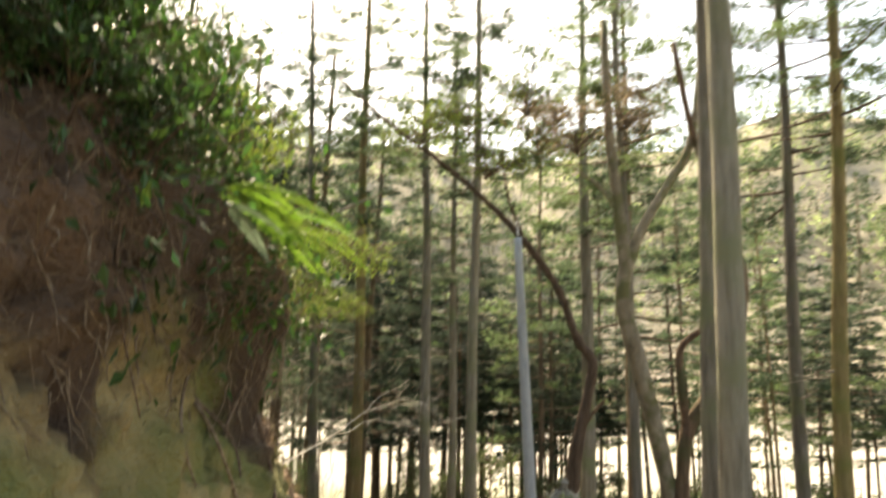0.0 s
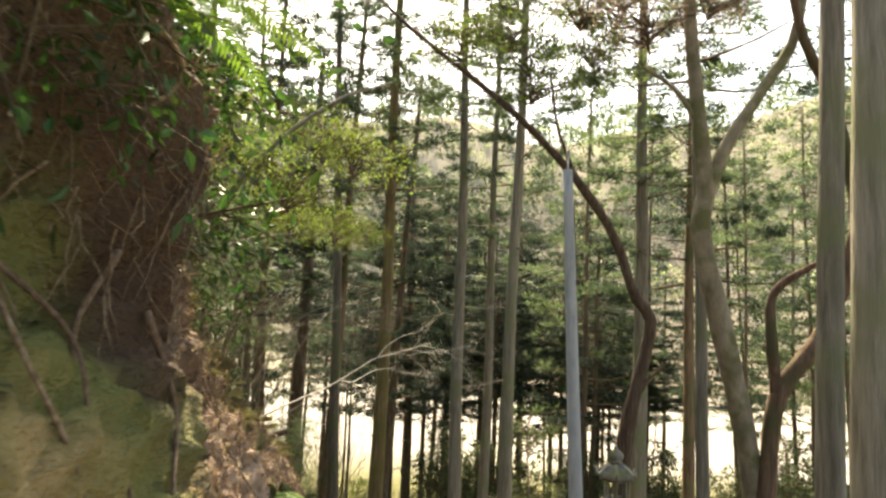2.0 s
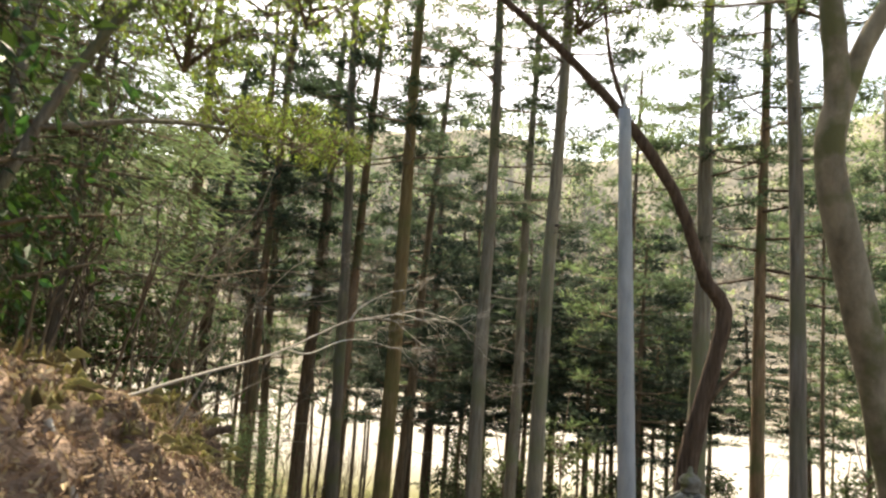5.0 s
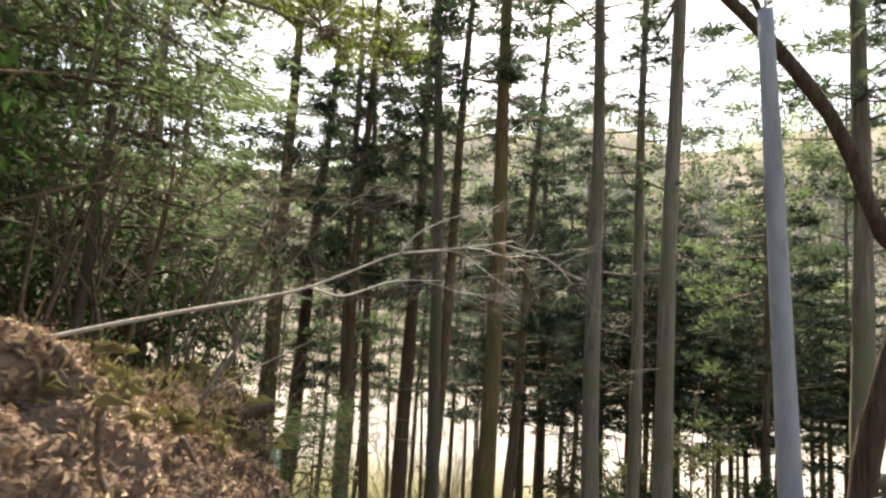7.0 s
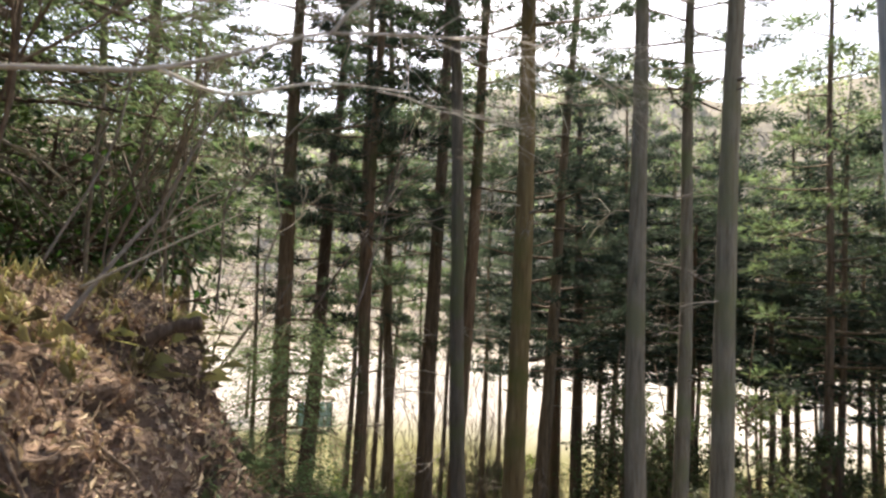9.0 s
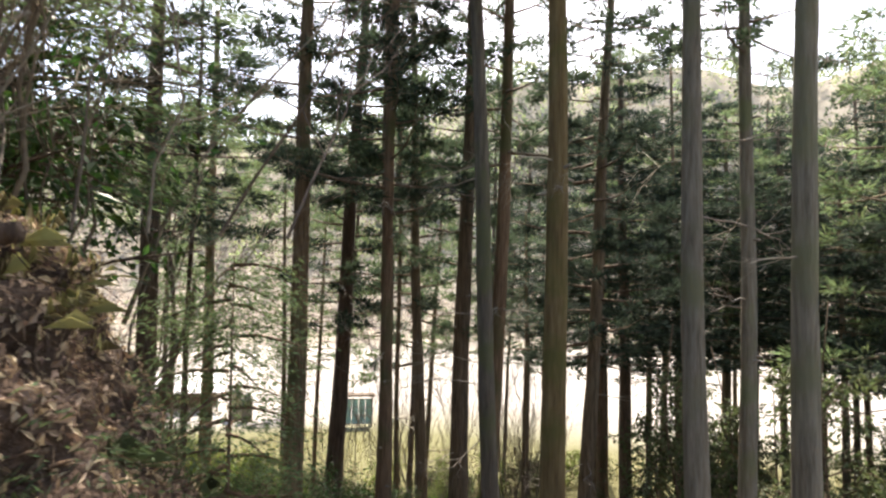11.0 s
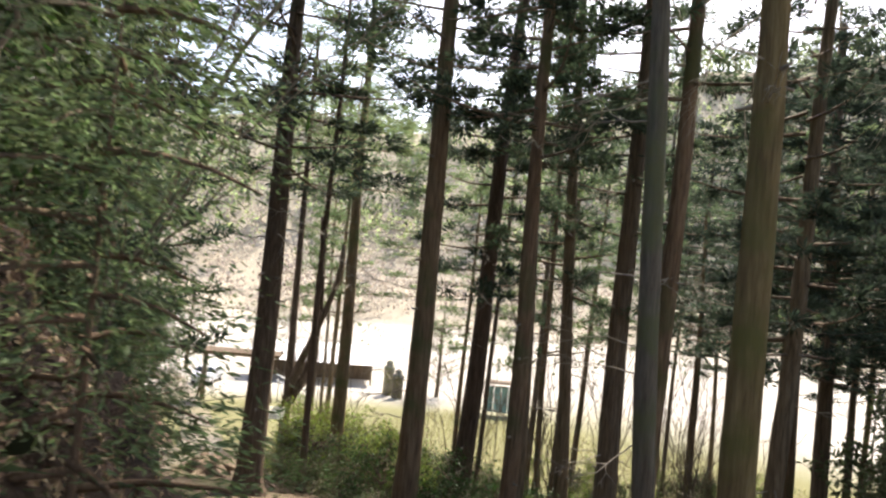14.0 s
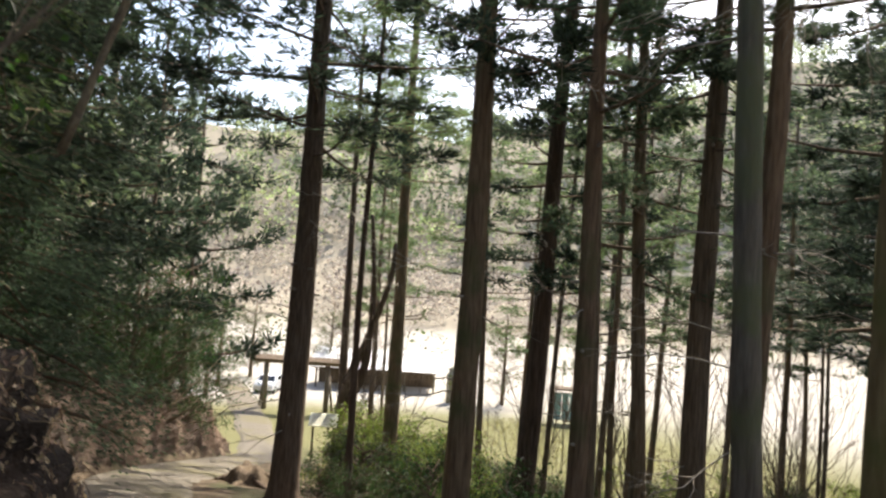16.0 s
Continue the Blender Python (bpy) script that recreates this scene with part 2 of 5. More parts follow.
class Shape:
    """Vertices and faces gathered as arrays."""

    def __init__(self):
        self.v, self.f, self.n = [], [], 0

    def add(self, verts, faces):
        verts = np.asarray(verts, float)
        self.v.append(verts)
        self.f.extend((np.asarray(faces) + self.n).tolist())
        self.n += len(verts)

    def tube(self, points, radii, sides=6, cap=True):
        p = np.asarray(points, float)
        radii = np.broadcast_to(np.asarray(radii, float), (len(p),))
        d = np.gradient(p, axis=0)
        d /= np.linalg.norm(d, axis=1)[:, None] + 1e-9
        ref = np.array([1.0, 0.0, 0.0]) if abs(d[0, 0]) < 0.8 else np.array([0.0, 1.0, 0.0])
        a = np.cross(d, ref)
        a /= np.linalg.norm(a, axis=1)[:, None] + 1e-9
        b = np.cross(d, a)
        ang = np.arange(sides) * 2 * np.pi / sides
        ring = np.cos(ang)[None, :, None] * a[:, None] + np.sin(ang)[None, :, None] * b[:, None]
        v = (p[:, None] + ring * radii[:, None, None]).reshape(-1, 3)
        i, j = np.meshgrid(np.arange(len(p) - 1), np.arange(sides), indexing="ij")
        k = (j + 1) % sides
        f = np.stack([i * sides + j, (i + 1) * sides + j, (i + 1) * sides + k, i * sides + k], -1).reshape(-1, 4)
        self.add(v, f)
        if cap:
            self.f.append([self.n - len(v) + s for s in range(sides)])
            self.f.append([self.n - 1 - s for s in range(sides)])

    def leaves(self, at, way, length, width, fold=0.25, up=None):
        """One folded pointed leaf for each place, along its way."""
        at, way = np.asarray(at, float), np.asarray(way, float)
        n = len(at)
        if not n:
            return
        way = way / (np.linalg.norm(way, axis=1)[:, None] + 1e-9)
        up = rng.normal(size=(n, 3)) if up is None else np.asarray(up, float)
        side = np.cross(way, up)
        side /= np.linalg.norm(side, axis=1)[:, None] + 1e-9
        nor = np.cross(side, way)
        length, width = np.broadcast_to(length, n)[:, None], np.broadcast_to(width, n)[:, None]
        mid = at + way * length * 0.45
        lift = nor * width * fold
        v = np.stack([at, mid + side * width / 2 + lift, at + way * length, mid - side * width / 2 + lift], 1).reshape(-1, 3)
        self.add(v, np.arange(4 * n).reshape(n, 4))

    def box(self, centre, size, turn=0.0):
        c, s = np.asarray(centre, float), np.asarray(size, float) / 2
        q = np.array([[x, y, z] for x in (-1, 1) for y in (-1, 1) for z in (-1, 1)]) * s
        ca, sa = np.cos(turn), np.sin(turn)
        q = np.c_[q[:, 0] * ca - q[:, 1] * sa, q[:, 0] * sa + q[:, 1] * ca, q[:, 2]] + c
        self.add(q, [[0, 1, 3, 2], [4, 6, 7, 5], [0, 4, 5, 1], [2, 3, 7, 6], [0, 2, 6, 4], [1, 5, 7, 3]])

    def lathe(self, profile, sides=16, centre=(0, 0, 0), twist=0.0):
        p = np.asarray(profile, float)
        ang = np.arange(sides) * 2 * np.pi / sides + twist
        v = np.stack([p[:, 0][:, None] * np.cos(ang), p[:, 0][:, None] * np.sin(ang), np.repeat(p[:, 1][:, None], sides, 1)], -1).reshape(-1, 3) + np.asarray(centre)
        i, j = np.meshgrid(np.arange(len(p) - 1), np.arange(sides), indexing="ij")
        k = (j + 1) % sides
        self.add(v, np.stack([i * sides + j, i * sides + k, (i + 1) * sides + k, (i + 1) * sides + j], -1).reshape(-1, 4))
        self.f.append([self.n - len(v) + s for s in range(sides)][::-1])
        self.f.append([self.n - sides + s for s in range(sides)])

    def mesh(self, name, mat, smooth=True):
        me = bpy.data.meshes.new(name)
        me.from_pydata(np.concatenate(self.v).tolist(), [], self.f)
        me.materials.append(mat)
        me.polygons.foreach_set("use_smooth", np.full(len(me.polygons), smooth))
        me.update()
        return me


def part(name, shape, mat, parent=None, label="", smooth=True):
    data = shape.mesh(name, mat, smooth) if isinstance(shape, Shape) else shape
    ob = new(name, data)
    if parent is not None:
        ob.parent = parent
    return tagged(ob, label)


def thing(name, at, label, category, group="", turn=0.0):
    ob = new(name)
    ob.location, ob.rotation_euler[2] = at, turn
    ob.empty_display_size = 0.2
    return tagged(ob, label, category, group)


def bevel(ob, width=0.01, segments=2):
    mod = ob.modifiers.new("bevel", "BEVEL")
    mod.width, mod.segments, mod.limit_method = width, segments, "ANGLE"
    return ob


def smooth_line(points, n):
    """A smooth line through the points (Catmull-Rom)."""
    p = np.asarray(points, float)
    q = np.vstack([2 * p[0] - p[1], p, 2 * p[-1] - p[-2]])
    out = []
    for u in np.linspace(0, len(p) - 1, n):
        i = min(int(u), len(p) - 2)
        t = u - i
        a, b, c, d = q[i:i + 4]
        out.append(0.5 * (2 * b + (c - a) * t + (2 * a - 5 * b + 4 * c - d) * t * t + (3 * b - 3 * c + d - a) * t ** 3))
    return np.array(out)


# ---- ground ----
TRAIL = smooth_line([(0.3, -45), (0.0, -12), (0, 0), (0.2, 3.4), (0.28, 7), (0.05, 9), (-0.28, 11.2), (-0.85, 13), (-1.85, 15.2), (-3.8, 16.8), (-7.4, 18.4),
                     (-11.5, 19.9), (-15.7, 21.7), (-19.2, 24.1), (-23, 27.4), (-27.2, 31.4), (-32, 36), (-38, 40.5), (-48, 46), (-60, 52)], 140)
T_SEG = np.diff(TRAIL, axis=0)
T_LEN = np.linalg.norm(T_SEG, axis=1)
T_S = np.concatenate([[0], np.cumsum(T_LEN)])
S0 = float(T_S[np.argmin(np.abs(TRAIL[:, 1]) + np.abs(TRAIL[:, 0]))])    # the walk's start on the trail


def along(x, y):
    """Metres along the trail from the start, metres to its right, and the nearest point of it."""
    x, y = np.atleast_1d(x).astype(float), np.atleast_1d(y).astype(float)
    best = np.full(x.shape, 1e9)
    s, d, fx, fy = (np.zeros(x.shape) for _ in range(4))
    for i in range(len(T_SEG)):
        ux, uy = T_SEG[i] / T_LEN[i]
        px, py = x - TRAIL[i, 0], y - TRAIL[i, 1]
        u = np.clip(px * ux + py * uy, 0, T_LEN[i])
        dx, dy = px - u * ux, py - u * uy
        r = dx * dx + dy * dy
        m = r < best
        best = np.where(m, r, best)
        s = np.where(m, T_S[i] + u - S0, s)
        d = np.where(m, np.sign(dx * uy - dy * ux) * np.sqrt(r), d)
        fx, fy = np.where(m, TRAIL[i, 0] + u * ux, fx), np.where(m, TRAIL[i, 1] + u * uy, fy)
    return s, d, fx, fy


def step(a, b, v):
    t = np.clip((v - a) / (b - a), 0, 1)
    return t * t * (3 - 2 * t)


def bumps(x, y, f=1.0):
    return (np.sin(x * 1.7 * f + 0.6) * np.cos(y * 1.3 * f - 0.4) + 0.6 * np.sin(x * 3.1 * f + y * 2.3 * f) + 0.35 * np.cos(y * 5.2 * f - x * 4.1 * f)) / 1.95


def bank_height(s):
    return np.interp(s, [-50, 1.5, 3.2, 5.0, 7.2, 9, 11.5, 14, 18, 40, 52, 58], [2.95, 3.0, 3.5, 3.75, 2.5, 2.22, 2.2, 2.75, 3.1, 3.0, 2.6, 0.0])


def plane(x, y):
    return 0.11 * x - 0.23 * y


VALLEY = -13.0


def ground_z(x, y):
    x, y = np.atleast_1d(x).astype(float), np.atleast_1d(y).astype(float)
    s, d, fx, fy = along(x, y)
    right = np.logaddexp(0, (d - 7.0) / 1.5) * 1.5 * 0.32
    z = plane(x, y) - np.minimum(right, 14)
    hill = plane(fx, fy) + bank_height(s) * step(1.3, 3.0, -d) - 0.3 * step(1.1, 1.6, -d) * step(5.5, 3.5, -d) + np.minimum(0.42 * np.maximum(-d - 3.0, 0), 14) * step(62, 45, s)
    z = np.where(d < -1.0, hill, z)
    z = z + 0.05 * bumps(x, y) * step(1.0, 2.0, np.abs(d))
    z = z - 0.12 * step(1.5, 1.1, np.abs(d)) * (s > 12)
    z = VALLEY + np.logaddexp(0, (z - VALLEY) / 0.5) * 0.5
    r = np.hypot(x + 6, y - 20)
    az = np.arctan2(-(x + 6), y - 20)
    top = 116 - 40 * step(0.1, 0.9, az) + 6 * np.sin(az * 9) + 4 * np.sin(az * 23 + 1)
    z = z + top * step(130, 345, r) * step(-1.9, -1.4, -np.abs(az)) + 0.5 * bumps(x, y, 0.05) * step(50, 90, r)
    return z


def gz(x, y):
    return float(ground_z(x, y)[0])


gx = np.unique(np.concatenate([np.linspace(-700, -62, 26), np.arange(-62, -9, 0.9), np.arange(-9, 5, 0.2), np.arange(5, 40, 0.9), np.linspace(40, 700, 28)]))
gy = np.unique(np.concatenate([np.linspace(-120, -4, 22), np.arange(-4, 18, 0.2), np.arange(18, 64, 0.8), np.linspace(64, 800, 44)]))
X, Y = np.meshgrid(gx, gy)
Z = ground_z(X.ravel(), Y.ravel())
ground = Shape()
i, j = np.meshgrid(np.arange(len(gy) - 1), np.arange(len(gx) - 1), indexing="ij")
w = len(gx)
ground.add(np.c_[X.ravel(), Y.ravel(), Z], np.stack([i * w + j, i * w + j + 1, (i + 1) * w + j + 1, (i + 1) * w + j], -1).reshape(-1, 4))
me = ground.mesh("ground", M_GROUND)
dist = np.hypot(X.ravel() + 2, Y.ravel() - 15)
low = step(1.3, 0.3, Z - VALLEY)
s_all, d_all, _, _ = along(X.ravel(), Y.ravel())
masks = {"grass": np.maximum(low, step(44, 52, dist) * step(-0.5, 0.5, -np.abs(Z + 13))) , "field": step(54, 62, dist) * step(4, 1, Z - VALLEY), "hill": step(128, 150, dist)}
for name, values in masks.items():
    me.attributes.new(name, "FLOAT", "POINT").data.foreach_set("value", values.astype(np.float32))
tagged(new("ground", me), "litter-covered forest slope falling to a pale valley field", "ground", kind="structure")

trail = Shape()
u = np.arange(0, T_S[-1], 0.5)
cx, cy = np.interp(u, T_S, TRAIL[:, 0]), np.interp(u, T_S, TRAIL[:, 1])
tx, ty = np.gradient(cx), np.gradient(cy)
tl = np.hypot(tx, ty)
nx, ny = ty / tl, -tx / tl
offs = np.linspace(-1.15, 1.25, 9)
rows = []
for k, o in enumerate(offs):
    wob = 0.12 * np.sin(u * 0.9 + k) * (abs(k - 4) == 4)
    px, py = cx + nx * (o + wob), cy + ny * (o + wob)
    rows.append(np.c_[px, py, ground_z(px, py) + np.where(u > S0 + 12, 0.13, 0.04) - 0.02 * (k in (2, 6)) - 0.12 * (k in (0, 8))])
v = np.stack(rows, 1).reshape(-1, 3)
i, j = np.meshgrid(np.arange(len(u) - 1), np.arange(8), indexing="ij")
trail.add(v, np.stack([i * 9 + j, i * 9 + j + 1, (i + 1) * 9 + j + 1, (i + 1) * 9 + j], -1).reshape(-1, 4))
tagged(part("path", trail, M_GRAVEL), "pale trodden gravel path winding down the slope", "path", kind="structure")


def bank_point(s, h):
    """A point of the cut bank at s metres along and the share h of its profile (0 toe, 1 back of the crest)."""
    H = bank_height(s)
    wall = step(6.6, 4.9, s)
    late = step(15, 19, s)
    share = np.array([0.0, 0.28, 0.5, 0.62, 0.72, 0.82, 0.9, 1.0])
    steep = np.interp(h, share, [1.2, 1.55, 1.78, 1.66, 1.62, 1.75, 2.25, 4.2])
    soft = np.interp(h, share, [1.0, 1.4, 1.8, 2.02, 2.2, 2.35, 2.8, 4.2])
    later = np.interp(h, share, [1.25, 1.6, 1.95, 2.1, 2.1, 2.25, 2.9, 4.2])
    off = steep * wall + (1 - wall) * (soft * (1 - late) + later * late)
    off = off - 0.8 * np.exp(-((s - 20.3) / 1.5) ** 2) * step(0.66, 0.5, h)
    rise = np.interp(h, share, [-0.12, 0.3, 0.62, 0.76, 0.87, 0.97, 1.04, 1.02]) * H
    x, y = np.interp(s + S0, T_S, TRAIL[:, 0]), np.interp(s + S0, T_S, TRAIL[:, 1])
    k = np.interp(s + S0, u, np.arange(len(u)))
    ax, ay = np.interp(k, np.arange(len(u)), nx), np.interp(k, np.arange(len(u)), ny)
    return np.stack([x - ax * off, y - ay * off, plane(x, y) + rise], -1), np.stack([ax, ay, 0 * ax], -1)


bank = Shape()
ss = np.concatenate([np.arange(-5, 0.5, 0.16), np.arange(0.5, 15, 0.075), np.arange(15, 56, 0.35)])
hh = np.linspace(0, 1, 62)
SS, HH = np.meshgrid(ss, hh, indexing="ij")
pos, out = bank_point(SS.ravel(), HH.ravel())
amount = []
for (x, y, z), h, s in zip(pos, HH.ravel(), SS.ravel()):
    q = Vector((x, y, z))
    a = 0.17 * noise.fractal(q * 1.1, 1.0, 2.0, 3) + 0.1 * noise.fractal(q * 3.7, 0.8, 2.0, 4) + 0.06 * noise.fractal(q * 8.5, 0.8, 2.0, 3) + 0.035 * noise.noise(q * 15)
    cleft = abs(noise.noise(Vector((x * 1.6 + 3, y * 0.9, z * 2.1))))
    a -= 0.1 * max(0.0, 1 - cleft / 0.08) * (0.3 < h < 0.85)
    amount.append(a * min(1, h * 5 + 0.2) * (1 if h < 0.85 else max(0.2, (1 - h) / 0.15)))
pos = pos + out * np.array(amount)[:, None] * np.array([1, 1, 0]) + np.c_[np.zeros((len(amount), 2)), np.array(amount) * 0.5]
w = len(hh)
i, j = np.meshgrid(np.arange(len(ss) - 1), np.arange(w - 1), indexing="ij")
bank.add(pos, np.stack([i * w + j, (i + 1) * w + j, (i + 1) * w + j + 1, i * w + j + 1], -1).reshape(-1, 4))
me = bank.mesh("earth_bank", M_BANK)
soil = np.clip(step(0.44, 0.57, HH.ravel() + 0.07 * np.sin(SS.ravel() * 2.1 + 3.0) + 0.06 * np.sin(SS.ravel() * 5.3)) + step(4.9, 6.1, SS.ravel()), 0, 1)
me.attributes.new("soil", "FLOAT", "POINT").data.foreach_set("value", soil.astype(np.float32))
loam = step(5.4, 7.0, SS.ravel()) * step(13.2, 11.6, SS.ravel())
me.attributes.new("loam", "FLOAT", "POINT").data.foreach_set("value", loam.astype(np.float32))
tagged(new("bank", me), "steep cut bank of yellow clay under root-matted brown soil", "bank", kind="structure")
BANK_POS, BANK_W = pos.reshape(len(ss), w, 3), w


def on_bank(s, h):
    """The displaced surface at that place, and which way it faces."""
    a = np.clip(np.interp(s, ss, np.arange(len(ss))), 1, len(ss) - 3).astype(int)
    b = np.clip(np.asarray(h) * (BANK_W - 1), 1, BANK_W - 3).astype(int)
    p = BANK_POS[a, b]
    nrm = np.cross(BANK_POS[a + 1, b] - BANK_POS[a - 1, b], BANK_POS[a, b + 1] - BANK_POS[a, b - 1])
    return p, nrm / (np.linalg.norm(nrm, axis=-1, keepdims=True) + 1e-9)

# ---- trees ----
def conifer_crown(height, reach, branches, per_metre, seed, leaf=(0.2, 0.05), droop=0.22, gaps=0.25):
    """Limbs and foliage about the z axis from 0 to height: tiers of drooping sprays with gaps."""
    global rng
    rng = np.random.default_rng(seed)
    limbs, foliage = Shape(), Shape()
    at, way = [], []
    for b in range(branches):
        h = height * (b + rng.uniform(0, 1)) / branches
        lean = 1 - h / height
        length = (0.35 + reach * lean ** 0.75) * rng.uniform(0.55, 1.15)
        az = b * 2.4 + rng.uniform(-0.5, 0.5)
        o = np.array([np.cos(az), np.sin(az), 0])
        t = np.linspace(0, 1, 4)
        rise = rng.uniform(-0.1, 0.2)
        line = o * (t * length)[:, None] + np.c_[0 * t, 0 * t, h + rise * t * length - droop * length * t * t]
        limbs.tube(line, np.interp(t, [0, 1], [0.012 + 0.012 * length, 0.004]), 3, False)
        if rng.random() < gaps * 0.5:
            continue
        n = int(length * per_metre * rng.uniform(0.6, 1.3))
        clumps = max(2, int(length * 2.6))
        cu = rng.uniform(0.28, 1.0, clumps)
        side = np.cross(o, [0, 0, 1])
        cp = np.stack([np.interp(cu, t, line[:, k]) for k in range(3)], 1) + side * (rng.normal(0, 0.26, clumps) * length * (1.15 - cu))[:, None] + np.c_[np.zeros((clumps, 2)), rng.normal(-0.03, 0.07, clumps)]
        k = rng.integers(0, clumps, n)
        p = cp[k] + rng.normal(0, 1, (n, 3)) * np.array([0.19, 0.19, 0.1]) * (0.7 + 0.25 * length)
        at.append(p)
        way.append(o * 0.9 + side * rng.normal(0, 0.6, (n, 1)) + np.c_[np.zeros((n, 2)), rng.normal(-0.3, 0.35, n)])
    at, way = np.concatenate(at), np.concatenate(way)
    n = len(at)
    foliage.leaves(at, way, leaf[0] * rng.uniform(0.6, 1.4, n), leaf[1] * rng.uniform(0.6, 1.4, n))
    return limbs, foliage


def tufted_crown(height, reach, branches, tuft, seed, leaf=(0.3, 0.05), radius=0.36, bare=0.15):
    """Level limbs about the z axis, each ending in flattened puffs of outward-pointing sprays with clear air between."""
    global rng
    rng = np.random.default_rng(seed)
    limbs, foliage = Shape(), Shape()
    at, way = [], []
    for b in range(branches):
        h = height * (b + rng.uniform(-0.2, 0.8)) / branches
        lean = 1 - max(0.0, h) / height
        length = (0.4 + reach * lean ** 0.6) * rng.uniform(0.5, 1.15)
        az = b * 2.4 + rng.uniform(-0.6, 0.6)
        o = np.array([np.cos(az), np.sin(az), 0])
        side = np.array([-o[1], o[0], 0])
        t = np.linspace(0, 1, 5)
        rise, sway = rng.uniform(-0.22, 0.12), rng.normal(0, 0.12)
        line = o * (t * length)[:, None] + side * (sway * length * t * t)[:, None] + np.c_[0 * t, 0 * t, h + length * (rise * t + 0.14 * t ** 3)]
        limbs.tube(line, np.interp(t, [0, 1], [0.012 + 0.011 * length, 0.005]), 4, False)
        if rng.random() < bare:
            continue
        puffs = max(2, int(round(length * rng.uniform(1.5, 2.3))))
        for q in range(puffs):
            u0 = 1.0 if q == 0 else rng.uniform(0.32, 0.95)
            base = np.array([np.interp(u0, t, line[:, k]) for k in range(3)])
            off = side * rng.normal(0, 0.3) * length * (1.1 - u0) * 1.4 + np.array([0, 0, rng.normal(0.03, 0.06)])
            c = base + off
            if np.linalg.norm(off) > 0.12:
                limbs.tube([base, (base + c) / 2 + [0, 0, -0.03], c], [0.008, 0.006, 0.003], 3, False)
            n = int(tuft * rng.uniform(0.6, 1.4))
            d = rng.normal(size=(n, 3))
            d /= np.linalg.norm(d, axis=1)[:, None]
            rad = radius * rng.uniform(0.6, 1.35)
            at.append(c + d * np.array([1.25, 1.25, 0.42]) * rad * rng.uniform(0.05, 0.75, (n, 1)))
            way.append(d * [1, 1, 0.5] + o * 0.45 + np.array([0, 0, 0.1]) + rng.normal(0, 0.25, (n, 3)))
    at, way = np.concatenate(at), np.concatenate(way)
    n = len(at)
    foliage.leaves(at, way, leaf[0] * rng.uniform(0.6, 1.4, n), leaf[1] * rng.uniform(0.6, 1.4, n))
    return limbs, foliage


def broad_crown(height, reach, branches, leaves_each, seed, leaf=(0.09, 0.04), hang=0.2):
    """Rising forked limbs with scattered small leaves in clumps."""
    global rng
    rng = np.random.default_rng(seed)
    limbs, foliage = Shape(), Shape()
    at, way = [], []
    for b in range(branches):
        h = height * rng.uniform(0.0, 0.75)
        az = rng.uniform(0, 6.283)
        o = np.array([np.cos(az), np.sin(az), 0])
        length = reach * rng.uniform(0.5, 1.1) * (1 - 0.5 * h / height)
        t = np.linspace(0, 1, 4)
        bend = rng.normal(0, 0.15, 3)
        line = o * (t * length)[:, None] + np.c_[0 * t, 0 * t, h + 0.7 * length * t - 0.25 * length * t * t] + bend * (t * t * length)[:, None]
        limbs.tube(line, np.interp(t, [0, 1], [0.01 + 0.012 * length, 0.004]), 4, False)
        for q in range(5):
            u0 = rng.uniform(0.35, 1)
            base = np.array([np.interp(u0, t, line[:, k]) for k in range(3)])
            d = o * 0.6 + rng.normal(0, 0.6, 3)
            ln = rng.uniform(0.3, 0.75) * min(1.0, reach / 1.5)
            tw = base + d / np.linalg.norm(d) * np.linspace(0, ln, 4)[:, None] + np.c_[np.zeros((4, 2)), -hang * np.linspace(0, 1, 4) ** 2 * ln]
            limbs.tube(tw[[0, 3]], [0.006, 0.002], 3, False)
            m = max(4, leaves_each // 5)
            uu = rng.uniform(0.1, 1.05, m)
            at.append(np.stack([np.interp(uu, np.linspace(0, 1, 4), tw[:, k]) for k in range(3)], 1) + rng.normal(0, 0.07 * min(1.5, reach), (m, 3)))
            way.append(d * 0.5 + rng.normal(0, 0.7, (m, 3)) + np.array([0, 0, -hang * 2]))
    at, way = np.concatenate(at), np.concatenate(way)
    n = len(at)
    foliage.leaves(at, way, leaf[0] * rng.uniform(0.6, 1.3, n), leaf[1] * rng.uniform(0.6, 1.3, n))
    return limbs, foliage


def twigs(shape, start, way, length, radius, depth, spread=0.5, sag=0.0, kids=3, leaf_at=None):
    """A bare branch that forks into finer ones."""
    t = np.linspace(0, 1, 5)
    way = np.asarray(way, float) / np.linalg.norm(way)
    wob = rng.normal(0, 0.06, (5, 3)) * length * t[:, None]
    line = np.asarray(start, float) + way * (t * length)[:, None] + wob + np.c_[np.zeros((5, 2)), -sag * length * t * t]
    shape.tube(line, np.interp(t, [0, 1], [radius, radius * 0.5]), 5 if depth > 1 else 3, False)
    if depth:
        for k in range(kids):
            u0 = rng.uniform(0.35, 1.0)
            p = np.array([np.interp(u0, t, line[:, i]) for i in range(3)])
            twigs(shape, p, way + rng.normal(0, spread, 3), length * rng.uniform(0.4, 0.7), radius * 0.55, depth - 1, spread, sag, kids)


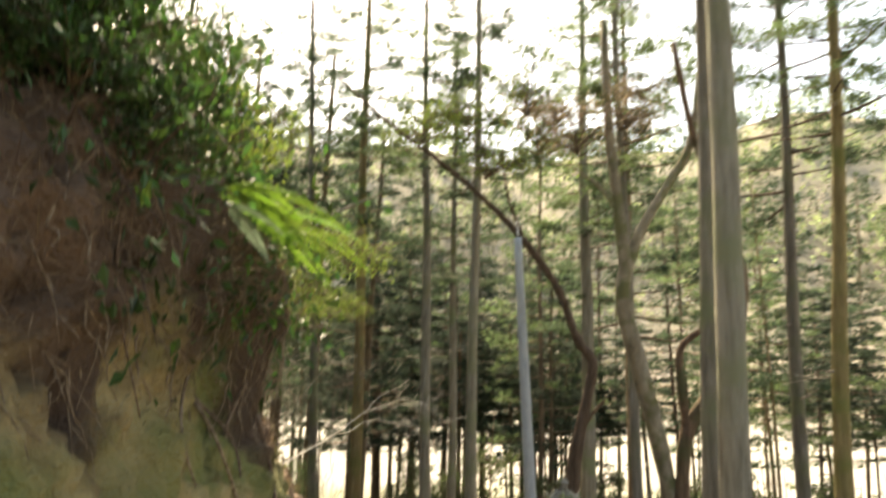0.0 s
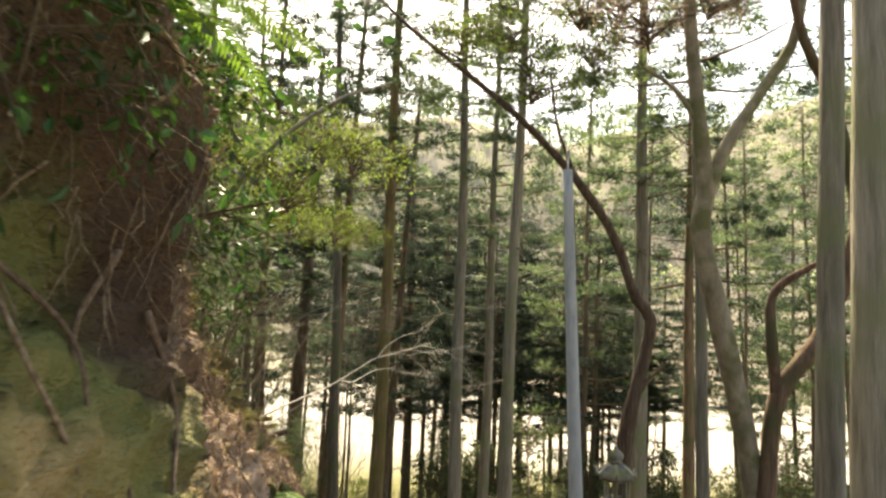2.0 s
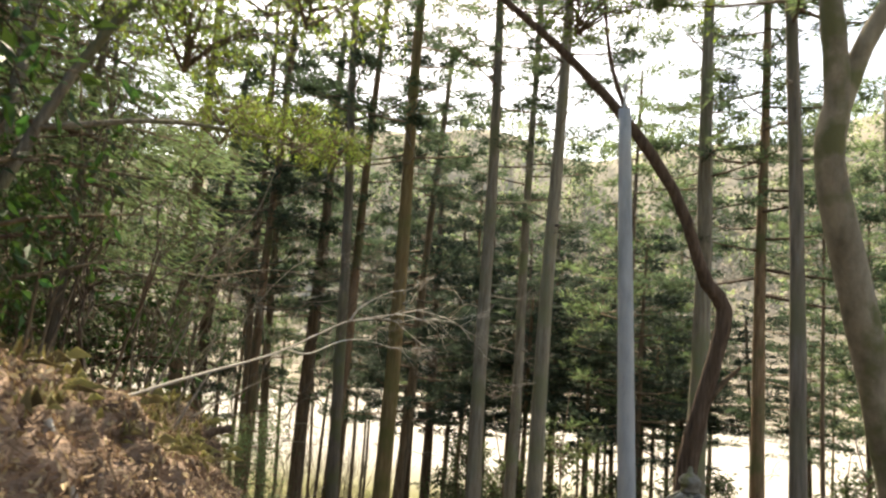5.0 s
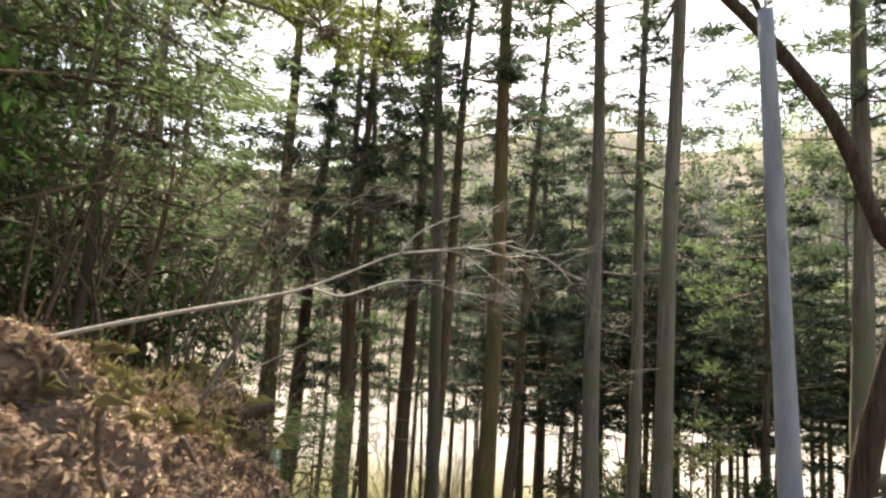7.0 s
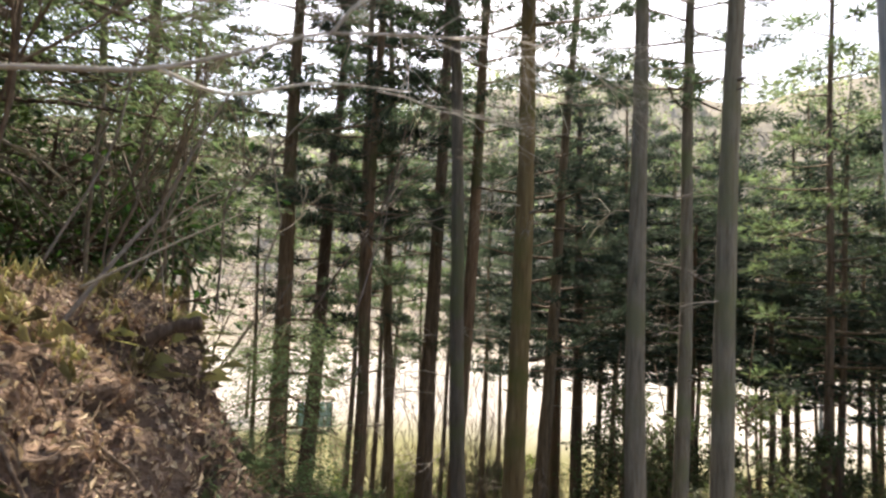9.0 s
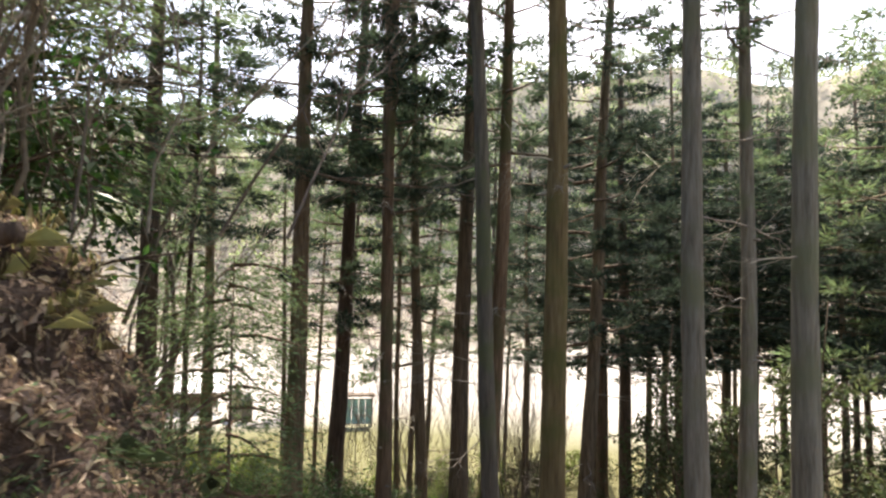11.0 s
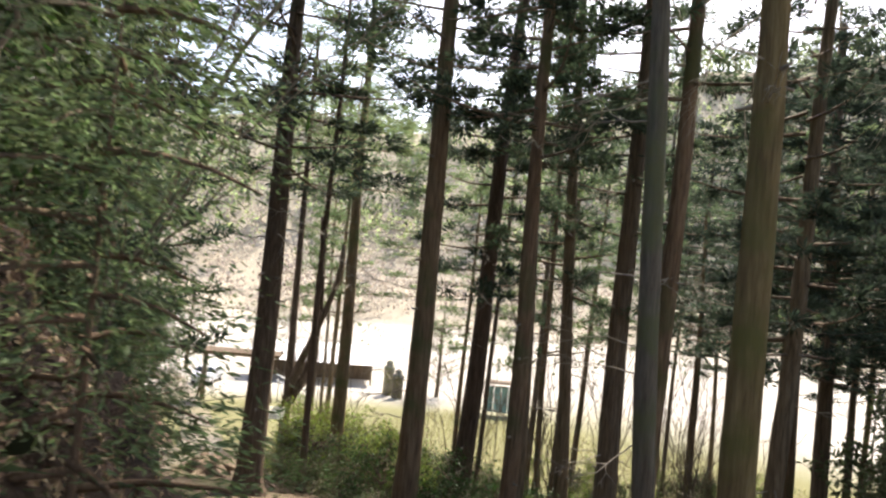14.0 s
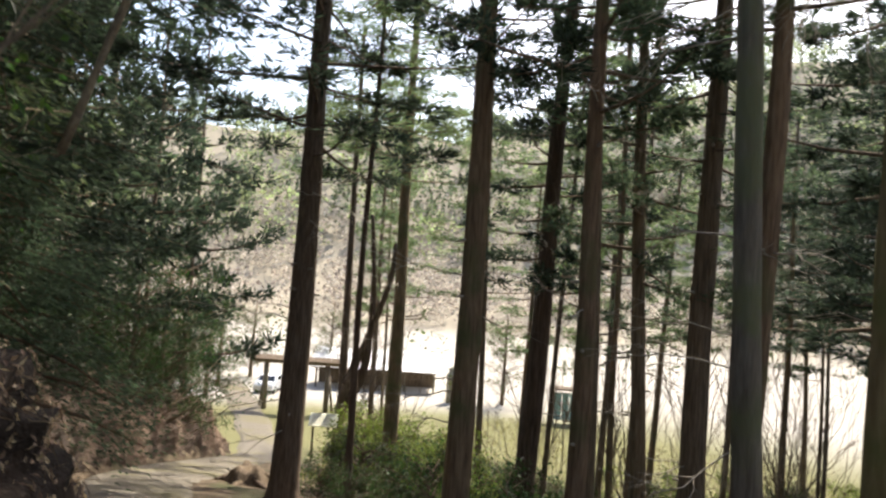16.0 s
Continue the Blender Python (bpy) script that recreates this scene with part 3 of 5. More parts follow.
def crown_set(maker, count, foliage_mat, limb_mat, name, **kw):
    made = []
    for k in range(count):
        limbs, foliage = maker(seed=kw["seed0"] + k, **{a: b for a, b in kw.items() if a != "seed0"})
        made.append((limbs.mesh(name + "_limbs", limb_mat), foliage.mesh(name + "_foliage", foliage_mat, False)))
    return made


CROWN_H = 12.0
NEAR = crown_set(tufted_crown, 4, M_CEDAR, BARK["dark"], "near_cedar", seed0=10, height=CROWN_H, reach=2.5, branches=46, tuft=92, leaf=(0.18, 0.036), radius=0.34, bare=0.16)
NEAR_LIT = crown_set(tufted_crown, 3, M_CEDAR_LIT, BARK["dark"], "near_cedar_lit", seed0=15, height=CROWN_H, reach=2.4, branches=46, tuft=92, leaf=(0.18, 0.034), radius=0.36, bare=0.16)
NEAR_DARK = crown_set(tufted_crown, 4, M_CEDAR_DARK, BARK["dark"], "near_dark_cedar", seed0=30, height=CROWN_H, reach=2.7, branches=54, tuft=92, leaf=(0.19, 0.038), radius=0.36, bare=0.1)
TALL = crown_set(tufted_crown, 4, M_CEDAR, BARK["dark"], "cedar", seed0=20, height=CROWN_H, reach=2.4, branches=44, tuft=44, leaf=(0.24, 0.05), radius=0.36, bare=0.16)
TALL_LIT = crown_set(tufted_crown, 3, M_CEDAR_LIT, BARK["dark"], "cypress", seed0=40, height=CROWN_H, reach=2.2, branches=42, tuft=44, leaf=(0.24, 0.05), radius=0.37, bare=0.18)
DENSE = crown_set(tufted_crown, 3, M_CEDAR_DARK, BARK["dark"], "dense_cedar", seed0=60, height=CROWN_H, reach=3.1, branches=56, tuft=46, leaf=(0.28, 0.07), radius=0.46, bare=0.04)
FINE = crown_set(conifer_crown, 2, M_CEDAR_LIT, BARK["dark"], "fine_cedar_lit", seed0=70, height=CROWN_H, reach=2.0, branches=66, per_metre=130, leaf=(0.15, 0.026), gaps=0.15)
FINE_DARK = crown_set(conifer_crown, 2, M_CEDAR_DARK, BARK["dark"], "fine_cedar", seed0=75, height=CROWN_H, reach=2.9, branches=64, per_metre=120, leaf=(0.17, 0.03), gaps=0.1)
BROAD = crown_set(broad_crown, 3, M_BROAD, BARK["dark"], "evergreen", seed0=80, height=7.0, reach=3.0, branches=56, leaves_each=100, leaf=(0.12, 0.045))
OLIVE = crown_set(broad_crown, 3, M_OLIVE, BARK["dark"], "olive", seed0=90, height=7.0, reach=2.8, branches=56, leaves_each=100, leaf=(0.12, 0.042))
BUSH = crown_set(broad_crown, 3, M_BROAD, BARK["dark"], "bush", seed0=100, height=1.9, reach=1.35, branches=34, leaves_each=62, leaf=(0.095, 0.042))
BUSH_FRESH = crown_set(broad_crown, 2, M_FRESH, BARK["dark"], "fresh_bush", seed0=110, height=2.4, reach=0.9, branches=30, leaves_each=70, leaf=(0.09, 0.04))
UNDER = crown_set(broad_crown, 3, M_OLIVE, BARK["dark"], "understory", seed0=120, height=4.5, reach=1.4, branches=30, leaves_each=70, leaf=(0.16, 0.07))


def trunk_shape(height, r0, lean, seed, wave=0.03, sides=14):
    """A tapering trunk from the ground up, flared and fluted at its foot, with knots and a slight wave."""
    g = np.random.default_rng(seed)
    z = np.concatenate([[-0.5, 0, 0.12, 0.3, 0.6, 1.0], np.linspace(1.6, height, 26)])
    r = r0 * (1.08 - 0.72 * np.clip(z / height, 0, 1)) * (1 + 0.55 * np.exp(-np.maximum(z, 0) / 0.28))
    ph = g.uniform(0, 6.28, 4)
    line = np.c_[lean[0] * z + wave * np.sin(z * 0.55 + ph[0]), lean[1] * z + wave * np.sin(z * 0.47 + ph[1]), z]
    ang = np.arange(sides) * 2 * np.pi / sides
    flute = 1 + 0.05 * np.sin(3 * ang[None] + ph[2] + 0.15 * z[:, None]) + 0.03 * g.normal(size=(len(z), sides)) + 0.12 * np.exp(-np.maximum(z, 0) / 0.3)[:, None] * np.sin(5 * ang[None] + ph[3])
    v = line[:, None] + np.stack([np.cos(ang) * r[:, None] * flute, np.sin(ang) * r[:, None] * flute, np.zeros((len(z), sides))], -1)
    s = Shape()
    i, j = np.meshgrid(np.arange(len(z) - 1), np.arange(sides), indexing="ij")
    k = (j + 1) % sides
    s.add(v.reshape(-1, 3), np.stack([i * sides + j, i * sides + k, (i + 1) * sides + k, (i + 1) * sides + j], -1).reshape(-1, 4))
    s.f.append([len(z) * sides - sides + q for q in range(sides)])
    return s


def tree(x, y, lean, diameter, bark, crown_z, crowns, seed, label, height=20.0, stubs=8, spread=1.0, name="cedar_tree", group="cedar trunks", x_z=1.5):
    """A tall straight tree whose trunk passes (x, y) at the height x_z of the world."""
    g = np.random.default_rng(seed)
    z0 = gz(x, y)
    bx, by = x + lean[0] * (z0 - x_z), y + lean[1] * (z0 - x_z)
    z0 = gz(bx, by)
    root = thing(name, (bx, by, z0), label, "tree", group)
    # the measured width is that at about eye height
    r0 = 0.84 * diameter / 2 / (1.08 - 0.72 * min(0.6, max(0, x_z - 1.5 - z0) / height))
    part("trunk", trunk_shape(height, r0, lean, seed), BARK[bark], root)
    start = crown_z - z0
    limbs, foliage = crowns[seed % len(crowns)]
    m = Matrix.Translation((lean[0] * start, lean[1] * start, start)) @ Matrix.Rotation(g.uniform(0, 6.28), 4, "Z") @ Matrix.Diagonal((spread, spread, max(3.0, height + 0.6 - start) / CROWN_H, 1))
    for nm, data in (("branchwork", limbs), ("crown", foliage)):
        ob = part(nm, data, None, root)
        ob.matrix_basis = m
        if nm == "branchwork":
            tagged(ob, kind="stuff")
    if stubs:
        global rng
        rng = np.random.default_rng(seed + 500)
        for q in range(stubs):
            dead = Shape()
            h = g.uniform(max(1.0, start - 7), start + 1)
            a = g.uniform(0, 6.28)
            o = np.array([np.cos(a), np.sin(a), g.uniform(-0.25, 0.25)])
            if g.random() < 0.4:
                p = np.array([lean[0] * h, lean[1] * h, h]) + o * diameter * 0.3
                dead.tube([p, p + o * diameter * 0.25, p + o * (diameter * 0.4 + 0.04)], [0.035, 0.028, 0.018], 6)
            else:
                twigs(dead, np.array([lean[0] * h, lean[1] * h, h]) + o * diameter * 0.25, o, g.uniform(0.7, 1.9), 0.016, 2, 0.4, 0.1, 3)
            part("dead_branch", dead, M_DEAD, root)
    return root


# x, y, lean, diameter, bark, crown start, crowns, stubs
MEASURED = [
    (-2.656, 21.881, (0.004, -0.022), 0.42, "mossy", 4.4, NEAR, 10), (-0.544, 21.921, (-0.011, 0.046), 0.38, "pale", 6.5, NEAR_LIT, 9),
    (0.358, 25.709, (0.005, 0.030), 0.34, "grey", 4.0, NEAR, 11), (0.893, 20.461, (0.015, -0.042), 0.37, "pale", 6.5, NEAR, 8),
    (4.809, 23.103, (-0.006, -0.045), 0.52, "grey", 4.5, NEAR_LIT, 5), (4.334, 15.966, (-0.016, 0.011), 0.27, "pale", 5.5, NEAR_LIT, 3),
    (6.287, 23.297, (0.013, 0.012), 0.36, "brown", 2.0, NEAR, 8), (3.730, 9.654, (0.020, 0.0), 0.33, "grey", 7.0, NEAR, 0),
    (3.582, 8.605, (-0.003, -0.028), 0.44, "pale", 7.0, NEAR, 0), (8.118, 15.924, (0.006, -0.009), 0.36, "grey", 5.0, NEAR, 6),
    (8.119, 14.119, (0.032, -0.027), 0.38, "mossy", 6.0, NEAR_LIT, 4), (-6.908, 29.239, (0.014, 0.007), 0.5, "dark", 0.5, NEAR, 10),
    (-4.247, 22.682, (-0.028, -0.065), 0.33, "grey", 5.5, NEAR, 9), (-4.768, 25.804, (0.029, 0.002), 0.36, "brown", 2.0, NEAR, 10),
    (-9.773, 25.133, (0.0, 0.006), 0.48, "brown", 2.2, NEAR, 12), (-11.243, 30.210, (0.042, 0.011), 0.5, "dark", -2.0, NEAR_DARK, 12),
    (-7.253, 24.966, (0.019, -0.017), 0.31, "brown", 0.8, NEAR_DARK, 10), (-8.759, 29.778, (-0.031, -0.016), 0.33, "dark", -1.8, NEAR, 10),
    (-14.145, 24.639, (-0.044, 0.045), 0.55, "dark", 0.5, NEAR_DARK, 18), (-24.783, 35.243, (-0.005, -0.009), 0.32, "dark", 2.0, NEAR_LIT, 8),
    (-18.820, 32.426, (-0.012, 0.002), 0.44, "brown", 1.0, NEAR_LIT, 8), (-3.182, 29.807, (0.045, 0.010), 0.38, "dark", -2.8, NEAR_DARK, 8),
    (-3.567, 37.501, (-0.014, -0.003), 0.42, "dark", -3.5, NEAR_DARK, 6),
]
LOOKS = {"mossy": "mossy ochre-brown trunk", "pale": "pale grey-barked trunk", "grey": "grey-brown trunk", "brown": "red-brown fibrous trunk", "dark": "dark shaded trunk"}
for k, (x, y, lean, dia, bark, cz, crowns, stubs) in enumerate(MEASURED):
    tree(x, y, lean, dia, bark, cz, crowns, 300 + k, f"tall straight cedar with a {LOOKS[bark]} on the slope", stubs=stubs, spread=1.4 if x < -12 else 1.0)

# further trees down the slope, thinner and more crowded
g = np.random.default_rng(11)
taken = [(m[0], m[1]) for m in MEASURED]
k = 0
for iy, yy in enumerate(np.arange(27, 58, 4.4)):
    for ix, xx in enumerate(np.arange(-34, 36, 4.4)):
        x, y = xx + g.uniform(-1.4, 1.4), yy + g.uniform(-1.4, 1.4)
        s, d, _, _ = along(x, y)
        if d[0] < 4.0 or min(math.hypot(x - a, y - b) for a, b in taken) < 2.0 or math.hypot(x + 2, y - 15) > 50 or g.random() < (0.18 if x < 3 else 0.2):
            continue
        if -30 < x < -19 and y > 34 and g.random() < 0.75:
            continue
        taken.append((x, y))
        z0 = gz(x, y)
        far = math.hypot(x, y - 13)
        # Crowns with shade or sun toned into their foliage, chosen by place on the slope.
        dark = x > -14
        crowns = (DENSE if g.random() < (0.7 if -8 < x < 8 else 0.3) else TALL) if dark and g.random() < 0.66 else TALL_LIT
        tree(x, y, (g.normal(0, 0.02), g.normal(0, 0.02)), g.uniform(0.13, 0.28), "dark" if g.random() < 0.7 else "brown", z0 + g.uniform(7.0, 10.5), crowns, 700 + k,
             "slender dark cedar crowded on the lower slope", height=(g.uniform(14.5, 17) if crowns is DENSE else g.choice([15.5, 17, 19, 22, 25]) + g.uniform(-1, 1)), stubs=0, spread=g.uniform(0.8, 1.2), group="slender trees on the lower slope")
        k += 1
for q in range(66):
    x, y = g.uniform(-2, 26), g.uniform(27, 45)
    if along(x, y)[1][0] < 5:
        continue
    root = thing("understory_tree", (x, y, gz(x, y)), "thin understory tree with sparse grey-green leaves", "tree", "understory trees")
    s = Shape()
    s.tube(smooth_line([(0, 0, -0.2), (0.1, 0.05, 2.0), (g.uniform(-0.3, 0.3), g.uniform(-0.3, 0.3), 4.5), (g.uniform(-0.5, 0.5), g.uniform(-0.5, 0.5), 7.0)], 10), np.linspace(0.05, 0.015, 10), 7)
    part("trunk", s, BARK["dark"], root)
    for nm, data in zip(("branchwork", "crown"), UNDER[q % 3]):
        part(nm, data, None, root).matrix_basis = pose(0, 0, 2.0, 0, 0, q * 50)

# trees on the hill above the bank
for q in range(34):
    s, d = (g.uniform(14, 34), -g.uniform(5, 12)) if q < 24 else (g.uniform(8, 46), -g.uniform(4, 16))
    p, o = bank_point(np.array([s]), np.array([0.0]))
    x, y = p[0, 0] + o[0, 0] * (d + 1.2), p[0, 1] + o[0, 1] * (d + 1.2)
    kind = q % 3
    z0 = gz(x, y)
    if min(math.hypot(x - c[1], y - c[2]) for c in PATH) < (9.0 if kind else 6.2):
        continue
    if kind == 0:
        tree(x, y, (g.normal(0, 0.03), g.normal(0, 0.03)), g.uniform(0.16, 0.3), "grey" if q % 2 else "dark", z0 + g.uniform(2.5, 6), TALL if q % 2 else TALL_LIT, 900 + q, "conifer on the hillside above the bank", height=g.uniform(12, 17), stubs=4, spread=0.9, group="trees above the bank")
        continue
    root = thing("evergreen_tree", (x, y, z0), "leafy evergreen tree on the hillside above the bank", "tree", "trees above the bank")
    s2 = Shape()
    bend = g.normal(0, 0.5, 2)
    s2.tube(smooth_line([(0, 0, -0.3), (0.05, 0, 1.2), (bend[0] * 0.4, bend[1] * 0.4, 4.0), (bend[0], bend[1], 10.5)], 14), np.linspace(g.uniform(0.07, 0.13), 0.03, 14), 9)
    part("trunk", s2, BARK["grey"], root)
    for nm, data in zip(("branchwork", "crown"), (BROAD if q % 7 == 1 else OLIVE)[q % 3]):
        part(nm, data, None, root).matrix_basis = pose(bend[0] * 0.3, bend[1] * 0.3, g.uniform(2.2, 6.0), 0, 0, q * 71)

for q in range(51):
    p, o = bank_point(np.array([11.5 + (q // 3) * 1.8 + g.uniform(-0.6, 0.6)]), np.array([0.0]))
    d = (2.9, 5.6, 8.6)[q % 3] + g.uniform(-0.7, 0.7)
    x, y = p[0, 0] - o[0, 0] * d, p[0, 1] - o[0, 1] * d
    if min(math.hypot(x - c[1], y - c[2]) for c in PATH) > 7.0:
        tree(x, y, (g.normal(0, 0.02), g.normal(0, 0.02)), g.uniform(0.14, 0.24), "dark", gz(x, y) + g.uniform(1.5, 4.5), TALL if q % 4 else TALL_LIT, 1200 + q, "dark dense conifer on the crest of the bank", height=g.uniform(12, 17), stubs=1, spread=1.1 if q % 3 == 0 else 0.85, group="trees above the bank")

for q, (x, y, start) in enumerate([(-6.3, 15.2, 2.0), (-5.1, 12.9, 1.6), (-8.6, 15.4, 1.5), (-7.2, 12.4, 2.2), (-10.6, 16.2, 1.4), (-4.6, 11.0, 2.0), (-5.6, 9.2, 1.8)]):
    tree(x, y, (g.normal(0, 0.03), g.normal(0, 0.03)), g.uniform(0.12, 0.2), "grey", gz(x, y) + start, FINE, 1300 + q, "feathery grey-stemmed cedar with lit-toned foliage close above the bank", height=g.uniform(9, 12), stubs=5, spread=0.95, group="trees above the bank")
for q, (x, y) in enumerate([(-53, 45.5), (-57, 49), (-49, 41.5), (-61, 55), (-55, 60), (-38, 66)]):
    root = thing("evergreen_tree", (x, y, gz(x, y)), "round evergreen tree beside the valley lane", "tree", "trees by the lane")
    s2 = Shape()
    s2.tube([(0, 0, -0.3), (0.1, 0, 3.0), (0.0, 0.2, 8.0)], [0.2, 0.14, 0.05], 9)
    part("trunk", s2, BARK["dark"], root)
    for nm, data in zip(("branchwork", "crown"), OLIVE[q % 3]):
        part(nm, data, None, root).matrix_basis = pose(0, 0, 0.8, 0, 0, q * 71) @ Matrix.Diagonal((1.2, 1.2, 1.1, 1))


NEAR_HILL = [(-9.21, 16.01), (-11.68, 17.18), (-14.63, 18.61), (-19.47, 21.05)]
for q, (x, y) in enumerate(NEAR_HILL):
    tree(x, y, (g.normal(0, 0.02), g.normal(0, 0.02)), g.uniform(0.14, 0.22), "dark", gz(x, y) + 0.9, FINE_DARK, 1450 + q, "dark feathery cedar close above the later bank", height=g.uniform(12, 15), stubs=1, spread=1.0, group="trees above the bank")
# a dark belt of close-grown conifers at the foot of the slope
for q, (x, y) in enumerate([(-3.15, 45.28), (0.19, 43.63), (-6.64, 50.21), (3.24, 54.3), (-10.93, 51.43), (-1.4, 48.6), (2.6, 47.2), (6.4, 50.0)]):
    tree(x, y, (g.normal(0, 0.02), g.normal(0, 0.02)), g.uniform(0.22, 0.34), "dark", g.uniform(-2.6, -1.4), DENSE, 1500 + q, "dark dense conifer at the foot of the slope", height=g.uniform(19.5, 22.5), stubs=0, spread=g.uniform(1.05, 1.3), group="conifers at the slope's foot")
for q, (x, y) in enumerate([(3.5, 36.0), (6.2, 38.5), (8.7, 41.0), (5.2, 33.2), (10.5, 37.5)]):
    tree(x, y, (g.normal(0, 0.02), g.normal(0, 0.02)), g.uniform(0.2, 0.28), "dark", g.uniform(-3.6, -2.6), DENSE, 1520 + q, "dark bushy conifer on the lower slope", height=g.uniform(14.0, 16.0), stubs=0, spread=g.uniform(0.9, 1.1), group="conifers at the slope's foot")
OVER_BEND = [(-14.96, 17.83, 2.5, 14), (-18.41, 19.58, 2.0, 18), (-21.41, 21.77, 2.5, 20), (-24.51, 24.45, 1.5, 23), (-28.21, 27.93, 1.5, 24), (-32.49, 32.13, 1.5, 23)]
BEND_BUSHES = [(-29.36, 30.29, -1.0, 1.2), (-27.24, 28.25, -0.6, 1.2), (-24.73, 25.87, -0.2, 0.95), (-20.91, 22.52, 0.0, 0.8)]
# trees and a glossy bush over the end of the bank
for q, (x, y, start, h) in enumerate(OVER_BEND):
    tree(x, y, (g.normal(0, 0.02), g.normal(0, 0.02)), g.uniform(0.16, 0.26), "dark", gz(x, y) + start, DENSE if q % 2 else TALL, 1400 + q, "dark dense conifer above the bend of the path", height=h, stubs=6, spread=1.15, group="trees above the bank")
for q, (x, y, z, sc) in enumerate(BEND_BUSHES):
    root = thing("evergreen_tree", (x, y, gz(x, y)), "glossy dark-leaved evergreen leaning over the path's bend", "tree", "evergreens at the bend")
    s2 = Shape()
    s2.tube([(0, 0, -0.3), (0.1, 0, 1.5), (0.0, 0.1, 5.0 * sc)], [0.13, 0.1, 0.04], 9)
    part("trunk", s2, BARK["dark"], root)
    for nm, data in zip(("branchwork", "crown"), BROAD[q % 3]):
        part(nm, data, None, root).matrix_basis = pose(0, 0, z, 0, 0, q * 71) @ Matrix.Diagonal((sc * 0.95, sc * 0.95, sc, 1))


def crooked(name, label, limbs, bark, crowns=None):
    """A bent tree from its stem and limbs, each a line of points with a thickness at both ends."""
    base = np.array(limbs[0][0][0], float)
    root = thing(name, base, label, "tree")
    for k, (pts, r0, r1) in enumerate(limbs):
        line = smooth_line(np.array(pts) - base, 26)
        s = Shape()
        gg = np.random.default_rng(k + len(pts))
        s.tube(line, np.linspace(r0, r1, 26) * (1 + 0.06 * gg.normal(size=26)), 12)
        part("stem" if k == 0 else "limb", s, BARK[bark], root)
    return root


arching = crooked("arching_tree", "arching broadleaf tree with a dark curved mossy stem", [
    ([(3.15, 17.95, gz(3.15, 17.95) - 0.3), (3.27, 17.86, -1.87), (3.42, 17.74, -0.75), (3.67, 17.64, 0.38), (3.78, 17.56, 1.22), (3.39, 17.44, 1.74), (2.9, 17.23, 2.99), (2.03, 16.98, 4.17), (1.04, 16.74, 5.15), (-0.01, 16.52, 6.0), (-1.5, 16.3, 7.1), (-2.6, 16.2, 8.1)], 0.19, 0.03),
    ([(3.5, 17.7, -0.5), (3.75, 17.6, -0.1), (4.05, 17.5, 0.25)], 0.07, 0.03), ([(2.03, 16.98, 4.17), (1.6, 16.7, 5.2), (1.4, 16.5, 6.4)], 0.05, 0.02)], "dark")
forked = crooked("forked_tree", "crooked broadleaf tree forking high, with smooth tan bark", [
    ([(4.35, 12.95, gz(4.35, 12.95) - 0.3), (4.06, 12.73, -0.94), (3.61, 12.44, 0.82), (3.2, 12.2, 2.3), (3.22, 12.08, 3.0), (3.1, 11.96, 3.94), (2.95, 11.9, 5.5), (2.9, 11.9, 7.5)], 0.19, 0.07),
    ([(3.18, 12.15, 2.5), (3.45, 12.04, 3.5), (4.0, 11.96, 4.45), (4.41, 11.89, 5.21), (4.6, 11.8, 6.6)], 0.1, 0.06),
    ([(3.1, 11.96, 3.9), (2.75, 11.95, 4.4), (2.3, 11.9, 4.7)], 0.05, 0.02)], "smooth")
crooked("dark_forked_tree", "dark crooked tree leaning beside pale cedars", [
    ([(4.15, 12.65, gz(4.15, 12.65) - 0.3), (4.25, 12.59, -0.91), (4.36, 12.45, 0.15), (4.96, 12.36, 1.09), (5.35, 12.2, 2.6), (4.9, 11.9, 4.2), (4.4, 11.7, 5.2), (4.1, 11.7, 7.0)], 0.15, 0.05),
    ([(4.34, 12.47, 0.1), (4.2, 12.3, 0.9), (4.21, 12.24, 1.55), (4.6, 12.1, 1.9), (5.1, 12.0, 2.2)], 0.09, 0.03)], "brown")

# ---- pole, cable, lantern ----
pole = thing("utility_pole", (1.812 + 0.039 * 4.9, 15.632 - 0.027 * 4.9, gz(2.0, 15.5)), "grey round concrete utility pole standing among trees", "pole")
pz = pole.location.z
s = Shape()
s.tube([(-0.039 * t, 0.027 * t, t) for t in np.linspace(-0.3, 4.05 - pz, 14)], np.linspace(0.142, 0.092, 14), 24)
part("shaft", s, M_POLE, pole)
s = Shape()
tip = np.array([-0.039 * (4.05 - pz), 0.027 * (4.05 - pz), 4.05 - pz])
for dz in (1.2, 2.4, 3.4):
    s.tube([(-0.039 * dz + 0.0, 0.027 * dz, dz - 0.03), (-0.039 * dz, 0.027 * dz, dz + 0.03)], 0.148 - 0.011 * dz, 20)
part("steel_band", s, M_STEEL, pole)
s = Shape()
s.tube([tip - (0, 0, 0.1), tip + (0, 0, 0.28)], 0.018, 8)
s.lathe([(0.02, 0), (0.05, 0.02), (0.035, 0.06), (0.055, 0.09), (0.03, 0.14), (0.01, 0.16)], 12, tip + (0, 0, 0.26))
part("insulator", s, M_LAMP, pole)
cable = thing("overhead_cable", tuple(np.array(pole.location) + tip + (0, 0, 0.3)), "thin black overhead cable hung from the utility pole", "cable")
a = np.array(cable.location)
